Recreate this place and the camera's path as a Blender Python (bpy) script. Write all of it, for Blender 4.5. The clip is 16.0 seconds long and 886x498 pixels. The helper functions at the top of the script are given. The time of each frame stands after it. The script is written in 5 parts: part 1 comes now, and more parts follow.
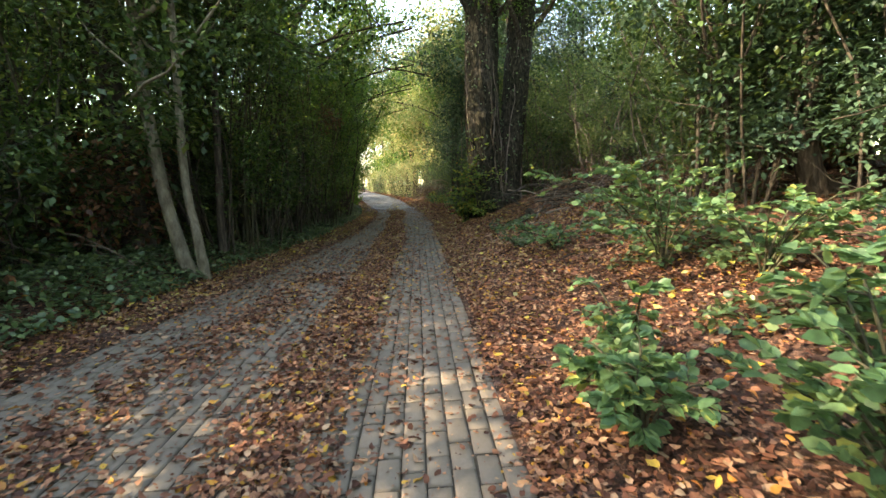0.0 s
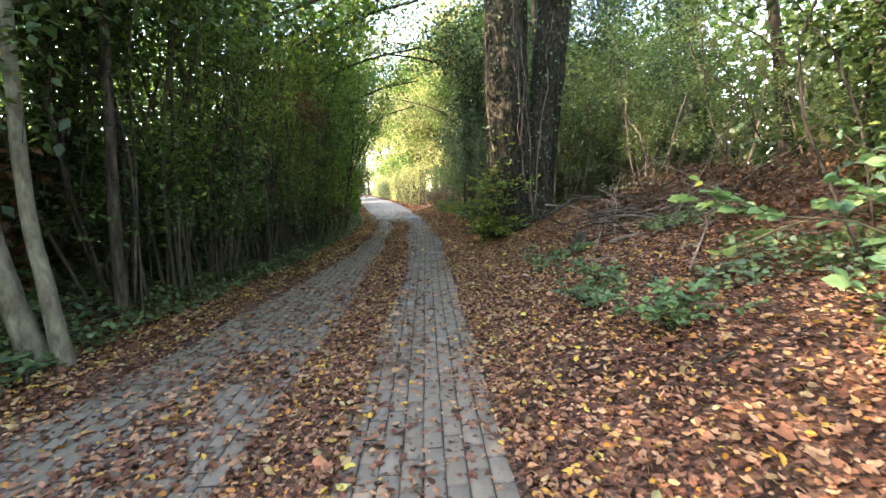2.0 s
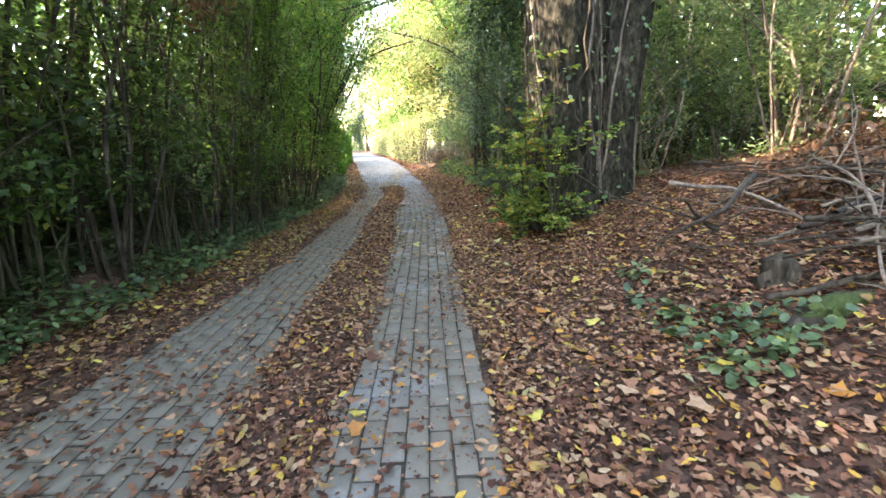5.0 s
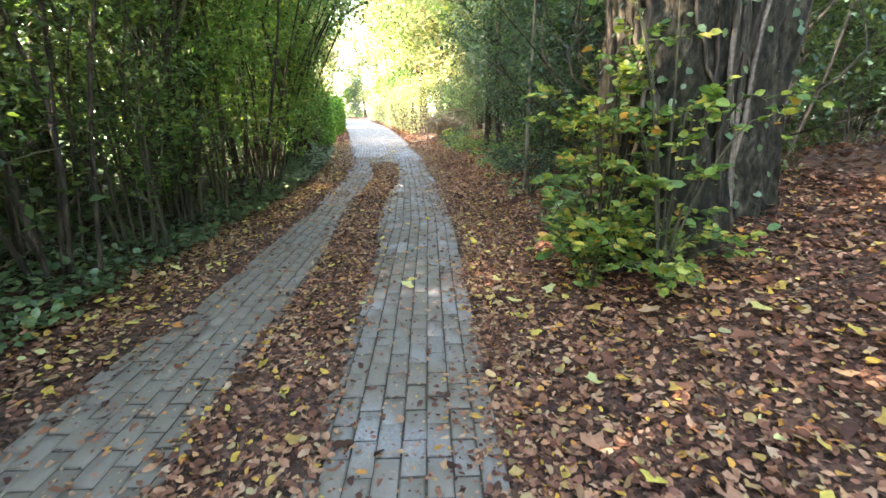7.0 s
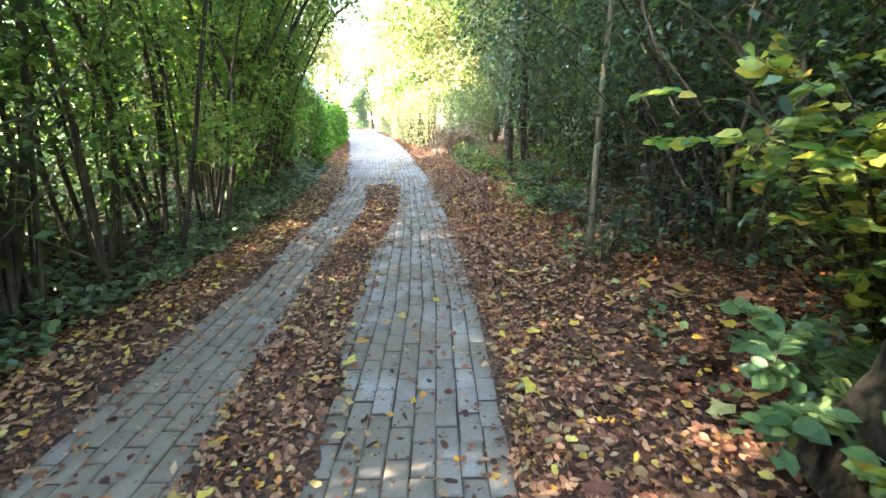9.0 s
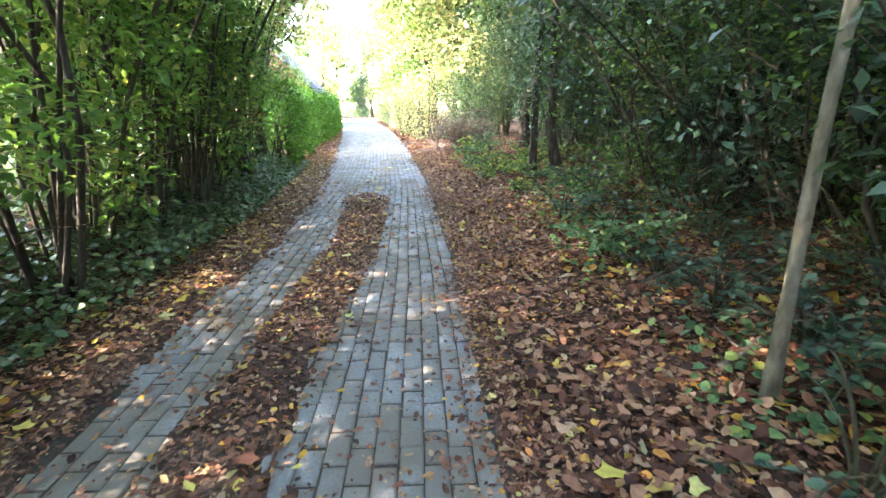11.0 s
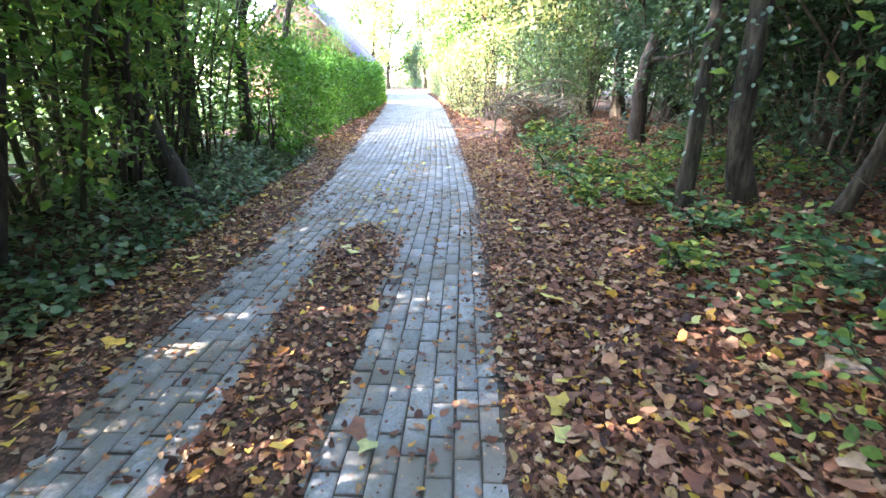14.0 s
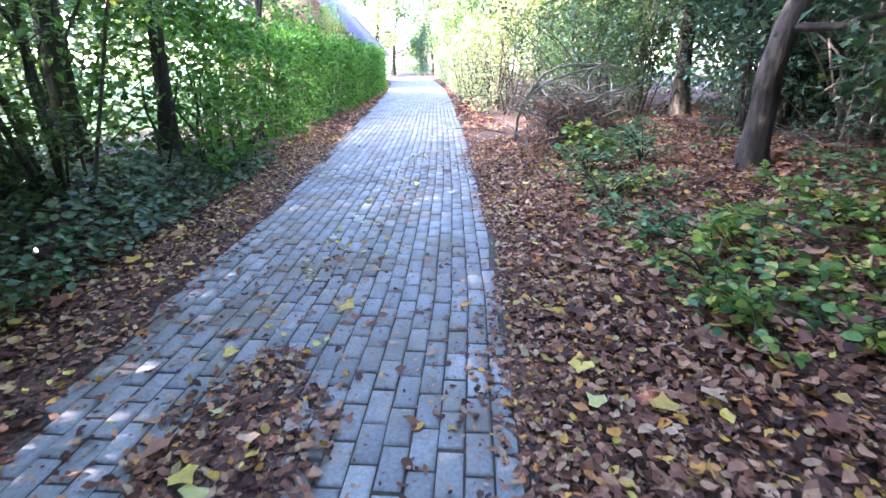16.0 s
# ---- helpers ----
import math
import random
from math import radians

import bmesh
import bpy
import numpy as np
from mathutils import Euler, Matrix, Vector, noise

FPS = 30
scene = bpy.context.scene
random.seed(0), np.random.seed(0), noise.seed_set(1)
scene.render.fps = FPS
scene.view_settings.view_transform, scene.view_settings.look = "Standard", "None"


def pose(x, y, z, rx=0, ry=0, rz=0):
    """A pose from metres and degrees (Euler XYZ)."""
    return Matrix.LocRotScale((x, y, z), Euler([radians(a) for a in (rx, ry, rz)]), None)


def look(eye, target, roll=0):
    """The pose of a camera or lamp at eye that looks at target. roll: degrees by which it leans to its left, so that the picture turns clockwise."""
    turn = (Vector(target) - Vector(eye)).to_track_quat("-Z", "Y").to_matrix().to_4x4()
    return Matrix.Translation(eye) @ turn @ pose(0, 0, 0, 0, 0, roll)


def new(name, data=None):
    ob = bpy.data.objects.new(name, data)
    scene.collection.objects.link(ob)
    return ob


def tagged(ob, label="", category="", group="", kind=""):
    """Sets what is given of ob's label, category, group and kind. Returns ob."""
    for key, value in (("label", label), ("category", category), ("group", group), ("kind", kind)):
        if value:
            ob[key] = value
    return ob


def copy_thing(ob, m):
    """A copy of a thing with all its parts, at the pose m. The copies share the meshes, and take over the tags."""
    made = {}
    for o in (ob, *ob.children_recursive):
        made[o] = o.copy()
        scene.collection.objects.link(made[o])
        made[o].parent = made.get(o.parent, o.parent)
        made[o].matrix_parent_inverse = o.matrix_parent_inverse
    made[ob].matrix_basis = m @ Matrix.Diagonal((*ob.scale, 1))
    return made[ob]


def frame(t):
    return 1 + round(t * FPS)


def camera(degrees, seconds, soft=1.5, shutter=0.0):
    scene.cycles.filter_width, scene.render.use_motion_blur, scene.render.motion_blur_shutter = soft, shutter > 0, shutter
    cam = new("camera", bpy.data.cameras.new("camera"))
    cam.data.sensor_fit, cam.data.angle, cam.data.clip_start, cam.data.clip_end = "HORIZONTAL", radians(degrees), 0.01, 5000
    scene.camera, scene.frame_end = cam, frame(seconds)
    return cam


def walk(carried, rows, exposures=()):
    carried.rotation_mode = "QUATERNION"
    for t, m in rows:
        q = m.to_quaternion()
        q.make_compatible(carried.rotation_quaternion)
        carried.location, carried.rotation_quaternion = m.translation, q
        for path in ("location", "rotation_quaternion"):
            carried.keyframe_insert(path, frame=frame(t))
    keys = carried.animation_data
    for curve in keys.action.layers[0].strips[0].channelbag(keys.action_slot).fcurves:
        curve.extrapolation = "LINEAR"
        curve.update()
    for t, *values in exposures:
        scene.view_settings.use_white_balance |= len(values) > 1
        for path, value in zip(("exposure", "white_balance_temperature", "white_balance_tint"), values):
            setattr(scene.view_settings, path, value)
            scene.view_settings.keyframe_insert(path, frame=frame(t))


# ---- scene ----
cam = camera(85.9, 16.0, 1.5, 0.15)
PATH = [
    (0, (-0.078, -0.131, 1.189), (0.018, 1.848, 0.915), -2.3),
    (0.5, (-0.051, 0.561, 1.212), (0.046, 2.54, 0.938), -2.2),
    (1, (-0.059, 1.263, 1.245), (0.05, 3.24, 0.962), -2.4),
    (1.5, (-0.035, 1.907, 1.286), (0.049, 3.888, 1.021), -2.3),
    (2, (-0.027, 2.563, 1.326), (0.036, 4.545, 1.069), -2.3),
    (2.5, (-0.021, 3.212, 1.327), (0.02, 5.198, 1.095), -2.2),
    (3, (0.028, 3.893, 1.349), (0.087, 5.878, 1.112), -2.3),
    (3.5, (0.009, 4.575, 1.338), (0.077, 6.556, 1.069), -2.1),
    (4, (0.039, 5.183, 1.303), (0.094, 7.157, 0.984), -2.0),
    (6.5, (0.049, 8.392, 1.35), (0.102, 10.314, 0.8), -1.0),
    (7, (0.046, 9.009, 1.35), (0.095, 10.929, 0.792), -0.8),
    (7.5, (0.082, 9.637, 1.363), (0.136, 11.558, 0.809), -0.9),
    (8, (0.049, 10.284, 1.346), (0.092, 12.207, 0.799), -0.9),
    (8.5, (0.09, 10.915, 1.346), (0.122, 12.841, 0.809), -0.8),
    (9, (0.03, 11.545, 1.36), (0.049, 13.477, 0.844), -0.5),
    (11.5, (0.07, 14.635, 1.4), (0.07, 16.549, 0.82), -1.0),
    (12, (0.067, 15.267, 1.393), (0.049, 17.175, 0.796), -1.0),
    (12.5, (0.004, 15.867, 1.401), (-0.043, 17.77, 0.787), -0.9),
    (13, (0.044, 16.496, 1.387), (-0.039, 18.391, 0.754), -0.9),
    (13.5, (0.022, 17.119, 1.372), (-0.135, 19.004, 0.722), -0.6),
    (14, (0.024, 17.766, 1.367), (-0.181, 19.641, 0.703), -0.3),
    (14.5, (-0.041, 18.399, 1.371), (-0.276, 20.261, 0.682), 0.1),
    (15, (-0.027, 19.059, 1.369), (-0.257, 20.916, 0.664), 0.4),
    (15.5, (-0.116, 19.688, 1.378), (-0.35, 21.541, 0.664), 0.5),
    (16, (-0.171, 20.331, 1.344), (-0.404, 22.186, 0.632), 0.0),
]
EXPOSURES = [(0.0, 3.45, 8700, 12), (1.5, 4.05, 8300, 15), (3.0, 4.55, 7900, 18), (7.0, 5.25, 7700, 18), (9.0, 5.45, 7200, 14), (12.5, 5.35, 6700, 18), (14.5, 5.3, 6200, 21), (16.0, 5.15, 5600, 28)]
SKY_STRENGTH, SUN_STRENGTH = 0.15, 2.0
walk(cam, [(t, look(e, g, r)) for t, e, g, r in PATH], EXPOSURES)

# ---- world, sun ----
SUN = Vector((-0.86, -0.18, 0.48)).normalized()
world = bpy.data.worlds.new("world")
scene.world = world
world.use_nodes = True
wn = world.node_tree.nodes
sky = wn.new("ShaderNodeTexSky")
sky.sky_type, sky.sun_disc = "NISHITA", False
sky.sun_elevation = math.asin(SUN.z)
sky.sun_rotation = math.atan2(SUN.x, SUN.y)
world.node_tree.links.new(sky.outputs[0], wn["Background"].inputs[0])
wn["Background"].inputs[1].default_value = SKY_STRENGTH
sun = new("sun", bpy.data.lights.new("sun", "SUN"))
sun.data.energy, sun.data.angle, sun.data.color = SUN_STRENGTH, radians(0.55), (1.0, 0.93, 0.82)
sun.matrix_world = look(SUN * 60, (0, 0, 0))

# ---- small helpers ----
rng = np.random.default_rng(7)


def quick_mesh(name, V, F, smooth=False):
    """A mesh from an (n, 3) array and an (m, k) array of faces."""
    me = bpy.data.meshes.new(name)
    V, F = np.asarray(V, np.float32), np.asarray(F, np.int32)
    k = F.shape[1]
    me.vertices.add(len(V))
    me.vertices.foreach_set("co", V.ravel())
    me.loops.add(F.size)
    me.loops.foreach_set("vertex_index", F.ravel())
    me.polygons.add(len(F))
    me.polygons.foreach_set("loop_start", np.arange(len(F), dtype=np.int32) * k)
    me.update(calc_edges=True)
    if smooth:
        me.polygons.foreach_set("use_smooth", np.ones(len(F), bool))
    return me


def thing(name, me, mat, label="", category="", group="", kind="", at=(0, 0, 0)):
    ob = new(name, me)
    if mat:
        me.materials.append(mat)
    ob.location = at
    return tagged(ob, label, category, group, kind)


def empty(name, label, category, group="", at=(0, 0, 0), kind=""):
    ob = new(name)
    ob.empty_display_size = 0.2
    ob.location = at
    return tagged(ob, label, category, group, kind)


def part(name, me, mat, parent, label="", kind=""):
    ob = new(name, me)
    if mat and not me.materials:
        me.materials.append(mat)
    ob.parent = parent
    return tagged(ob, label, kind=kind)


def unit(a):
    return a / np.maximum(np.linalg.norm(a, axis=-1, keepdims=True), 1e-9)


def join(pieces):
    """Several (V, F) of the same face size into one."""
    Vs, Fs, n = [], [], 0
    for V, F in pieces:
        Vs.append(V), Fs.append(np.asarray(F) + n)
        n += len(V)
    return np.concatenate(Vs), np.concatenate(Fs)


def tube(points, radii, sides=8, rough=0.0, seed=0):
    """A tapered tube along a line of points, closed at its tip."""
    P = np.asarray(points, float)
    r = np.interp(np.linspace(0, 1, len(P)), np.linspace(0, 1, len(radii)), radii)
    T = unit(np.gradient(P, axis=0))
    ref = np.where(np.abs(T[:, 2:3]) > 0.95, np.array([[1.0, 0, 0]]), np.array([[0, 0, 1.0]]))
    ref = np.broadcast_to(ref[0], T.shape) if np.abs(T[0, 2]) > 0.8 else np.broadcast_to(np.array([0, 0, 1.0]), T.shape)
    if np.abs(T[0, 2]) > 0.8:
        ref = np.broadcast_to(np.array([1.0, 0.13, 0]), T.shape)
    A = unit(np.cross(T, ref))
    B = np.cross(T, A)
    g = np.random.default_rng(seed)
    a = np.linspace(0, 2 * np.pi, sides, endpoint=False)
    R = r[:, None] * (1 + rough * g.standard_normal((len(P), sides)))
    V = P[:, None] + R[..., None] * (np.cos(a)[None, :, None] * A[:, None] + np.sin(a)[None, :, None] * B[:, None])
    V = V.reshape(-1, 3)
    i, j = np.meshgrid(np.arange(len(P) - 1), np.arange(sides), indexing="ij")
    i, j = i.ravel(), j.ravel()
    jn = (j + 1) % sides
    F = np.stack([i * sides + j, i * sides + jn, (i + 1) * sides + jn, (i + 1) * sides + j], 1)
    return V, F


def curve_line(points, n=10):
    """A smooth line of n points through a few given ones."""
    P = np.asarray(points, float)
    t = np.linspace(0, len(P) - 1, n)
    Q = np.concatenate([[2 * P[0] - P[1]], P, [2 * P[-1] - P[-2]]])
    k = np.minimum(t.astype(int), len(P) - 2)
    f = (t - k)[:, None]
    a, b, c, d = Q[k], Q[k + 1], Q[k + 2], Q[k + 3]
    return 0.5 * (2 * b + (c - a) * f + (2 * a - 5 * b + 4 * c - d) * f**2 + (3 * b - a - 3 * c + d) * f**3)


def leaves(P, D, N, size, wide=0.6, fold=0.12, round_leaf=False):
    """Leaf blades from base points, directions and rough normals, all arrays."""
    n = len(P)
    D = unit(D)
    S = unit(np.cross(D, N))
    U = np.cross(S, D)
    s = np.broadcast_to(np.asarray(size, float), (n,))[:, None]
    w = s * wide * 0.5
    f = s * fold
    if round_leaf:
        V = np.stack([P, P + D * s * 0.28 - S * w * 0.85 + U * f, P + D * s * 0.68 - S * w * 0.8 + U * f * 0.8,
                      P + D * s - U * f * 0.6, P + D * s * 0.68 + S * w * 0.8 + U * f * 0.8, P + D * s * 0.28 + S * w * 0.85 + U * f], 1)
        b = np.arange(n)[:, None] * 6
        F = np.concatenate([b + [0, 1, 2, 3], b + [0, 3, 4, 5]])
        return V.reshape(-1, 3), F
    V = np.stack([P, P + D * s * 0.45 - S * w + U * f, P + D * s, P + D * s * 0.45 + S * w + U * f], 1)
    b = np.arange(n)[:, None] * 4
    F = np.concatenate([b + [0, 1, 2], b + [0, 2, 3]])
    return V.reshape(-1, 3), F


def crumpled(P, D, N, size, g=rng):
    """Dry fallen leaves: eight uneven corners round a raised or sunken midrib, curled and creased."""
    n = len(P)
    a = np.radians([180, 128, 78, 34, 0, -34, -78, -128])
    r = np.array([0.9, 0.72, 0.7, 0.82, 1.1, 0.82, 0.7, 0.72])[None] * g.uniform(0.72, 1.2, (n, 8))
    D = unit(D)
    S = unit(np.cross(D, N))
    U = np.cross(S, D)
    s = np.asarray(size, float)[:, None, None] * 0.5
    across = np.sin(a)[None] * r * g.uniform(0.6, 0.95, (n, 1))
    along = np.cos(a)[None] * r
    lift = g.uniform(-0.15, 0.75, (n, 1)) * across**2 + g.uniform(-0.3, 0.45, (n, 1)) * along**2 + g.normal(0, 0.1, (n, 8))
    ring = P[:, None] + s * (along[..., None] * D[:, None] + across[..., None] * S[:, None] + lift[..., None] * U[:, None])
    V = np.concatenate([P[:, None], ring], 1)
    b = np.arange(n)[:, None] * 9
    F = np.concatenate([b + [0, 1, 2, 3], b + [0, 3, 4, 5], b + [0, 5, 6, 7], b + [0, 7, 8, 1]])
    return V.reshape(-1, 3), F


def maple(P, D, N, size):
    """Lobed fallen leaves, ten corners each, as a fan of quads."""
    a = np.radians([-180, -120, -78, -50, -22, 0, 22, 50, 78, 120])
    r = np.array([0.2, 0.6, 0.85, 0.58, 0.62, 1.0, 0.62, 0.58, 0.85, 0.6])
    D = unit(D)
    S = unit(np.cross(D, N))
    U = np.cross(S, D)
    s = np.asarray(size, float)[:, None, None] * 0.55
    curl = rng.uniform(-0.05, 0.28, (len(P), 1, 1)) * (r[None, :, None] ** 2)
    ring = P[:, None] + s * (np.cos(a) * r)[None, :, None] * D[:, None] + s * (np.sin(a) * r)[None, :, None] * S[:, None] + s * curl * U[:, None]
    V = np.concatenate([P[:, None] + s * 0.03 * U[:, None], ring], 1)
    b = np.arange(len(P))[:, None] * 11
    F = np.concatenate([b + [0, 1, 2, 3], b + [0, 3, 4, 5], b + [0, 5, 6, 7], b + [0, 7, 8, 9], b + [0, 9, 10, 1]])
    return V.reshape(-1, 3), F


def rand_dirs(n, flat=1.0, g=rng):
    d = g.standard_normal((n, 3))
    d[:, 2] *= flat
    return unit(d)


def crown_leaves(clumps, count, size, droop=0.25, g=rng, wide=0.6, round_leaf=False, shell=0.45):
    """Leaves scattered through ball-like clumps (x, y, z, rx, rz), looser inside than at the skin."""
    C = np.asarray(clumps, float)
    vol = C[:, 3] ** 2 * C[:, 4]
    k = g.choice(len(C), count, p=vol / vol.sum())
    d = rand_dirs(count, g=g)
    rad = g.uniform(0, 1, count) ** shell * g.uniform(0.75, 1.2, count)
    P = C[k, :3] + d * rad[:, None] * np.stack([C[k, 3], C[k, 3], C[k, 4]], 1)
    D = unit(d * 0.6 + rand_dirs(count, 0.5, g) + np.array([0, 0, -droop]))
    N = unit(rand_dirs(count, 1, g) * 0.6 + np.array([0, 0, 1.0]))
    return leaves(P, D, N, size * g.uniform(0.65, 1.35, count), wide, 0.12, round_leaf)


# ---- materials ----
def material(name, rough=0.8, spec=0.3):
    m = bpy.data.materials.new(name)
    m.use_nodes = True
    b = m.node_tree.nodes["Principled BSDF"]
    b.inputs["Roughness"].default_value = rough
    b.inputs["Specular IOR Level"].default_value = spec
    return m, m.node_tree.nodes, m.node_tree.links, b


def ramp(nodes, stops):
    r = nodes.new("ShaderNodeValToRGB")
    while len(r.color_ramp.elements) < len(stops):
        r.color_ramp.elements.new(0.5)
    for e, (p, c) in zip(r.color_ramp.elements, stops):
        e.position, e.color = p, (*c, 1)
    return r


def noise_node(nodes, links, scale, detail=4, coord="Object", rough=0.6):
    tc = nodes.new("ShaderNodeTexCoord")
    n = nodes.new("ShaderNodeTexNoise")
    n.inputs["Scale"].default_value, n.inputs["Detail"].default_value, n.inputs["Roughness"].default_value = scale, detail, rough
    links.new(tc.outputs[coord], n.inputs["Vector"])
    return n


def mix_color(nodes, links, fac, a, b, mode="MIX"):
    x = nodes.new("ShaderNodeMix")
    x.data_type, x.blend_type = "RGBA", mode
    for s, v in ((x.inputs[0], fac), (x.inputs[6], a), (x.inputs[7], b)):
        if isinstance(v, (int, float)):
            s.default_value = v
        elif isinstance(v, tuple):
            s.default_value = (*v, 1)
        else:
            links.new(v, s)
    return x.outputs[2]


def bump(nodes, links, b, height, strength=0.4, distance=0.02):
    u = nodes.new("ShaderNodeBump")
    u.inputs["Strength"].default_value, u.inputs["Distance"].default_value = strength, distance
    links.new(height, u.inputs["Height"])
    links.new(u.outputs[0], b.inputs["Normal"])


def leaf_material(name, stops, glow=0.4, rough=0.45, spec=0.35, through_color=1.25, through_blue=0.6):
    """Leaves: one colour an island, a little let through."""
    m, nodes, links, b = material(name, rough, spec)
    g = nodes.new("ShaderNodeNewGeometry")
    r = ramp(nodes, stops)
    links.new(g.outputs["Random Per Island"], r.inputs[0])
    n = noise_node(nodes, links, 35, 2)
    n2 = ramp(nodes, [(0.3, (0.75, 0.75, 0.75)), (0.7, (1.2, 1.2, 1.15))])
    links.new(n.outputs[0], n2.inputs[0])
    col = mix_color(nodes, links, 1.0, r.outputs[0], n2.outputs[0], "MULTIPLY")
    links.new(col, b.inputs["Base Color"])
    t = nodes.new("ShaderNodeBsdfTranslucent")
    links.new(mix_color(nodes, links, 1.0, col, (through_color, through_color * 1.02, through_color * through_blue), "MULTIPLY"), t.inputs[0])
    mx = nodes.new("ShaderNodeMixShader")
    mx.inputs[0].default_value = glow
    out = nodes["Material Output"]
    links.new(b.outputs[0], mx.inputs[1])
    links.new(t.outputs[0], mx.inputs[2])
    links.new(mx.outputs[0], out.inputs[0])
    return m


def two_scale(name, stops, small, large, rough=0.85, spec=0.2, bump_s=0.5, bump_d=0.02, tint=(0.6, 0.6, 0.6), stretch=None):
    m, nodes, links, b = material(name, rough, spec)
    n1 = noise_node(nodes, links, small, 6)
    if stretch:
        mp = nodes.new("ShaderNodeMapping")
        mp.inputs["Scale"].default_value = stretch
        links.new(n1.inputs["Vector"].links[0].from_socket, mp.inputs[0])
        links.new(mp.outputs[0], n1.inputs["Vector"])
    n2 = noise_node(nodes, links, large, 3)
    r = ramp(nodes, stops)
    links.new(n1.outputs[0], r.inputs[0])
    r2 = ramp(nodes, [(0.35, tint), (0.65, (1.1, 1.1, 1.1))])
    links.new(n2.outputs[0], r2.inputs[0])
    links.new(mix_color(nodes, links, 1.0, r.outputs[0], r2.outputs[0], "MULTIPLY"), b.inputs["Base Color"])
    bump(nodes, links, b, n1.outputs[0], bump_s, bump_d)
    return m


def paver_material():
    m, nodes, links, b = material("paver_concrete", 0.8, 0.3)
    oi = nodes.new("ShaderNodeObjectInfo")
    g = nodes.new("ShaderNodeNewGeometry")
    add = nodes.new("ShaderNodeMath")
    add.operation = "ADD"
    links.new(oi.outputs["Random"], add.inputs[0])
    links.new(g.outputs["Random Per Island"], add.inputs[1])
    fr = nodes.new("ShaderNodeMath")
    fr.operation = "FRACT"
    links.new(add.outputs[0], fr.inputs[0])
    r = ramp(nodes, [(0.0, (0.18, 0.175, 0.166)), (0.35, (0.215, 0.209, 0.197)), (0.7, (0.245, 0.238, 0.223)), (1.0, (0.285, 0.277, 0.262))])
    links.new(fr.outputs[0], r.inputs[0])
    fine = nodes.new("ShaderNodeTexNoise")
    fine.inputs["Scale"].default_value, fine.inputs["Detail"].default_value = 60, 5
    links.new(g.outputs["Position"], fine.inputs["Vector"])
    fr2 = ramp(nodes, [(0.3, (0.72, 0.71, 0.7)), (0.7, (1.15, 1.15, 1.15))])
    links.new(fine.outputs[0], fr2.inputs[0])
    big = nodes.new("ShaderNodeTexNoise")
    big.inputs["Scale"].default_value, big.inputs["Detail"].default_value = 2.2, 6
    links.new(g.outputs["Position"], big.inputs["Vector"])
    sep = nodes.new("ShaderNodeSeparateXYZ")
    links.new(g.outputs["Position"], sep.inputs[0])
    far = nodes.new("ShaderNodeMapRange")
    for s, v in zip(far.inputs[1:5], (3.0, 21.5, 0.32, 0.02)):
        s.default_value = v
    links.new(sep.outputs[1], far.inputs[0])
    more = nodes.new("ShaderNodeMath")
    links.new(big.outputs[0], more.inputs[0])
    links.new(far.outputs[0], more.inputs[1])
    side = nodes.new("ShaderNodeMapRange")
    for s, v in zip(side.inputs[1:5], (-0.85, -1.25, 0.0, 0.17)):
        s.default_value = v
    links.new(sep.outputs[0], side.inputs[0])
    fade = nodes.new("ShaderNodeMapRange")
    for s, v in zip(fade.inputs[1:5], (11.0, 18.0, 1.0, 0.0)):
        s.default_value = v
    links.new(sep.outputs[1], fade.inputs[0])
    silt = nodes.new("ShaderNodeMath")
    silt.operation = "MULTIPLY"
    links.new(side.outputs[0], silt.inputs[0])
    links.new(fade.outputs[0], silt.inputs[1])
    track = nodes.new("ShaderNodeMath")
    links.new(more.outputs[0], track.inputs[0])
    links.new(silt.outputs[0], track.inputs[1])
    more = track
    dirt = ramp(nodes, [(0.47, (0, 0, 0)), (0.7, (0.85, 0.85, 0.85))])
    links.new(more.outputs[0], dirt.inputs[0])
    c = mix_color(nodes, links, 1.0, r.outputs[0], fr2.outputs[0], "MULTIPLY")
    c = mix_color(nodes, links, dirt.outputs[0], c, (0.15, 0.122, 0.088))
    links.new(c, b.inputs["Base Color"])
    bump(nodes, links, b, fine.outputs[0], 0.35, 0.006)
    return m


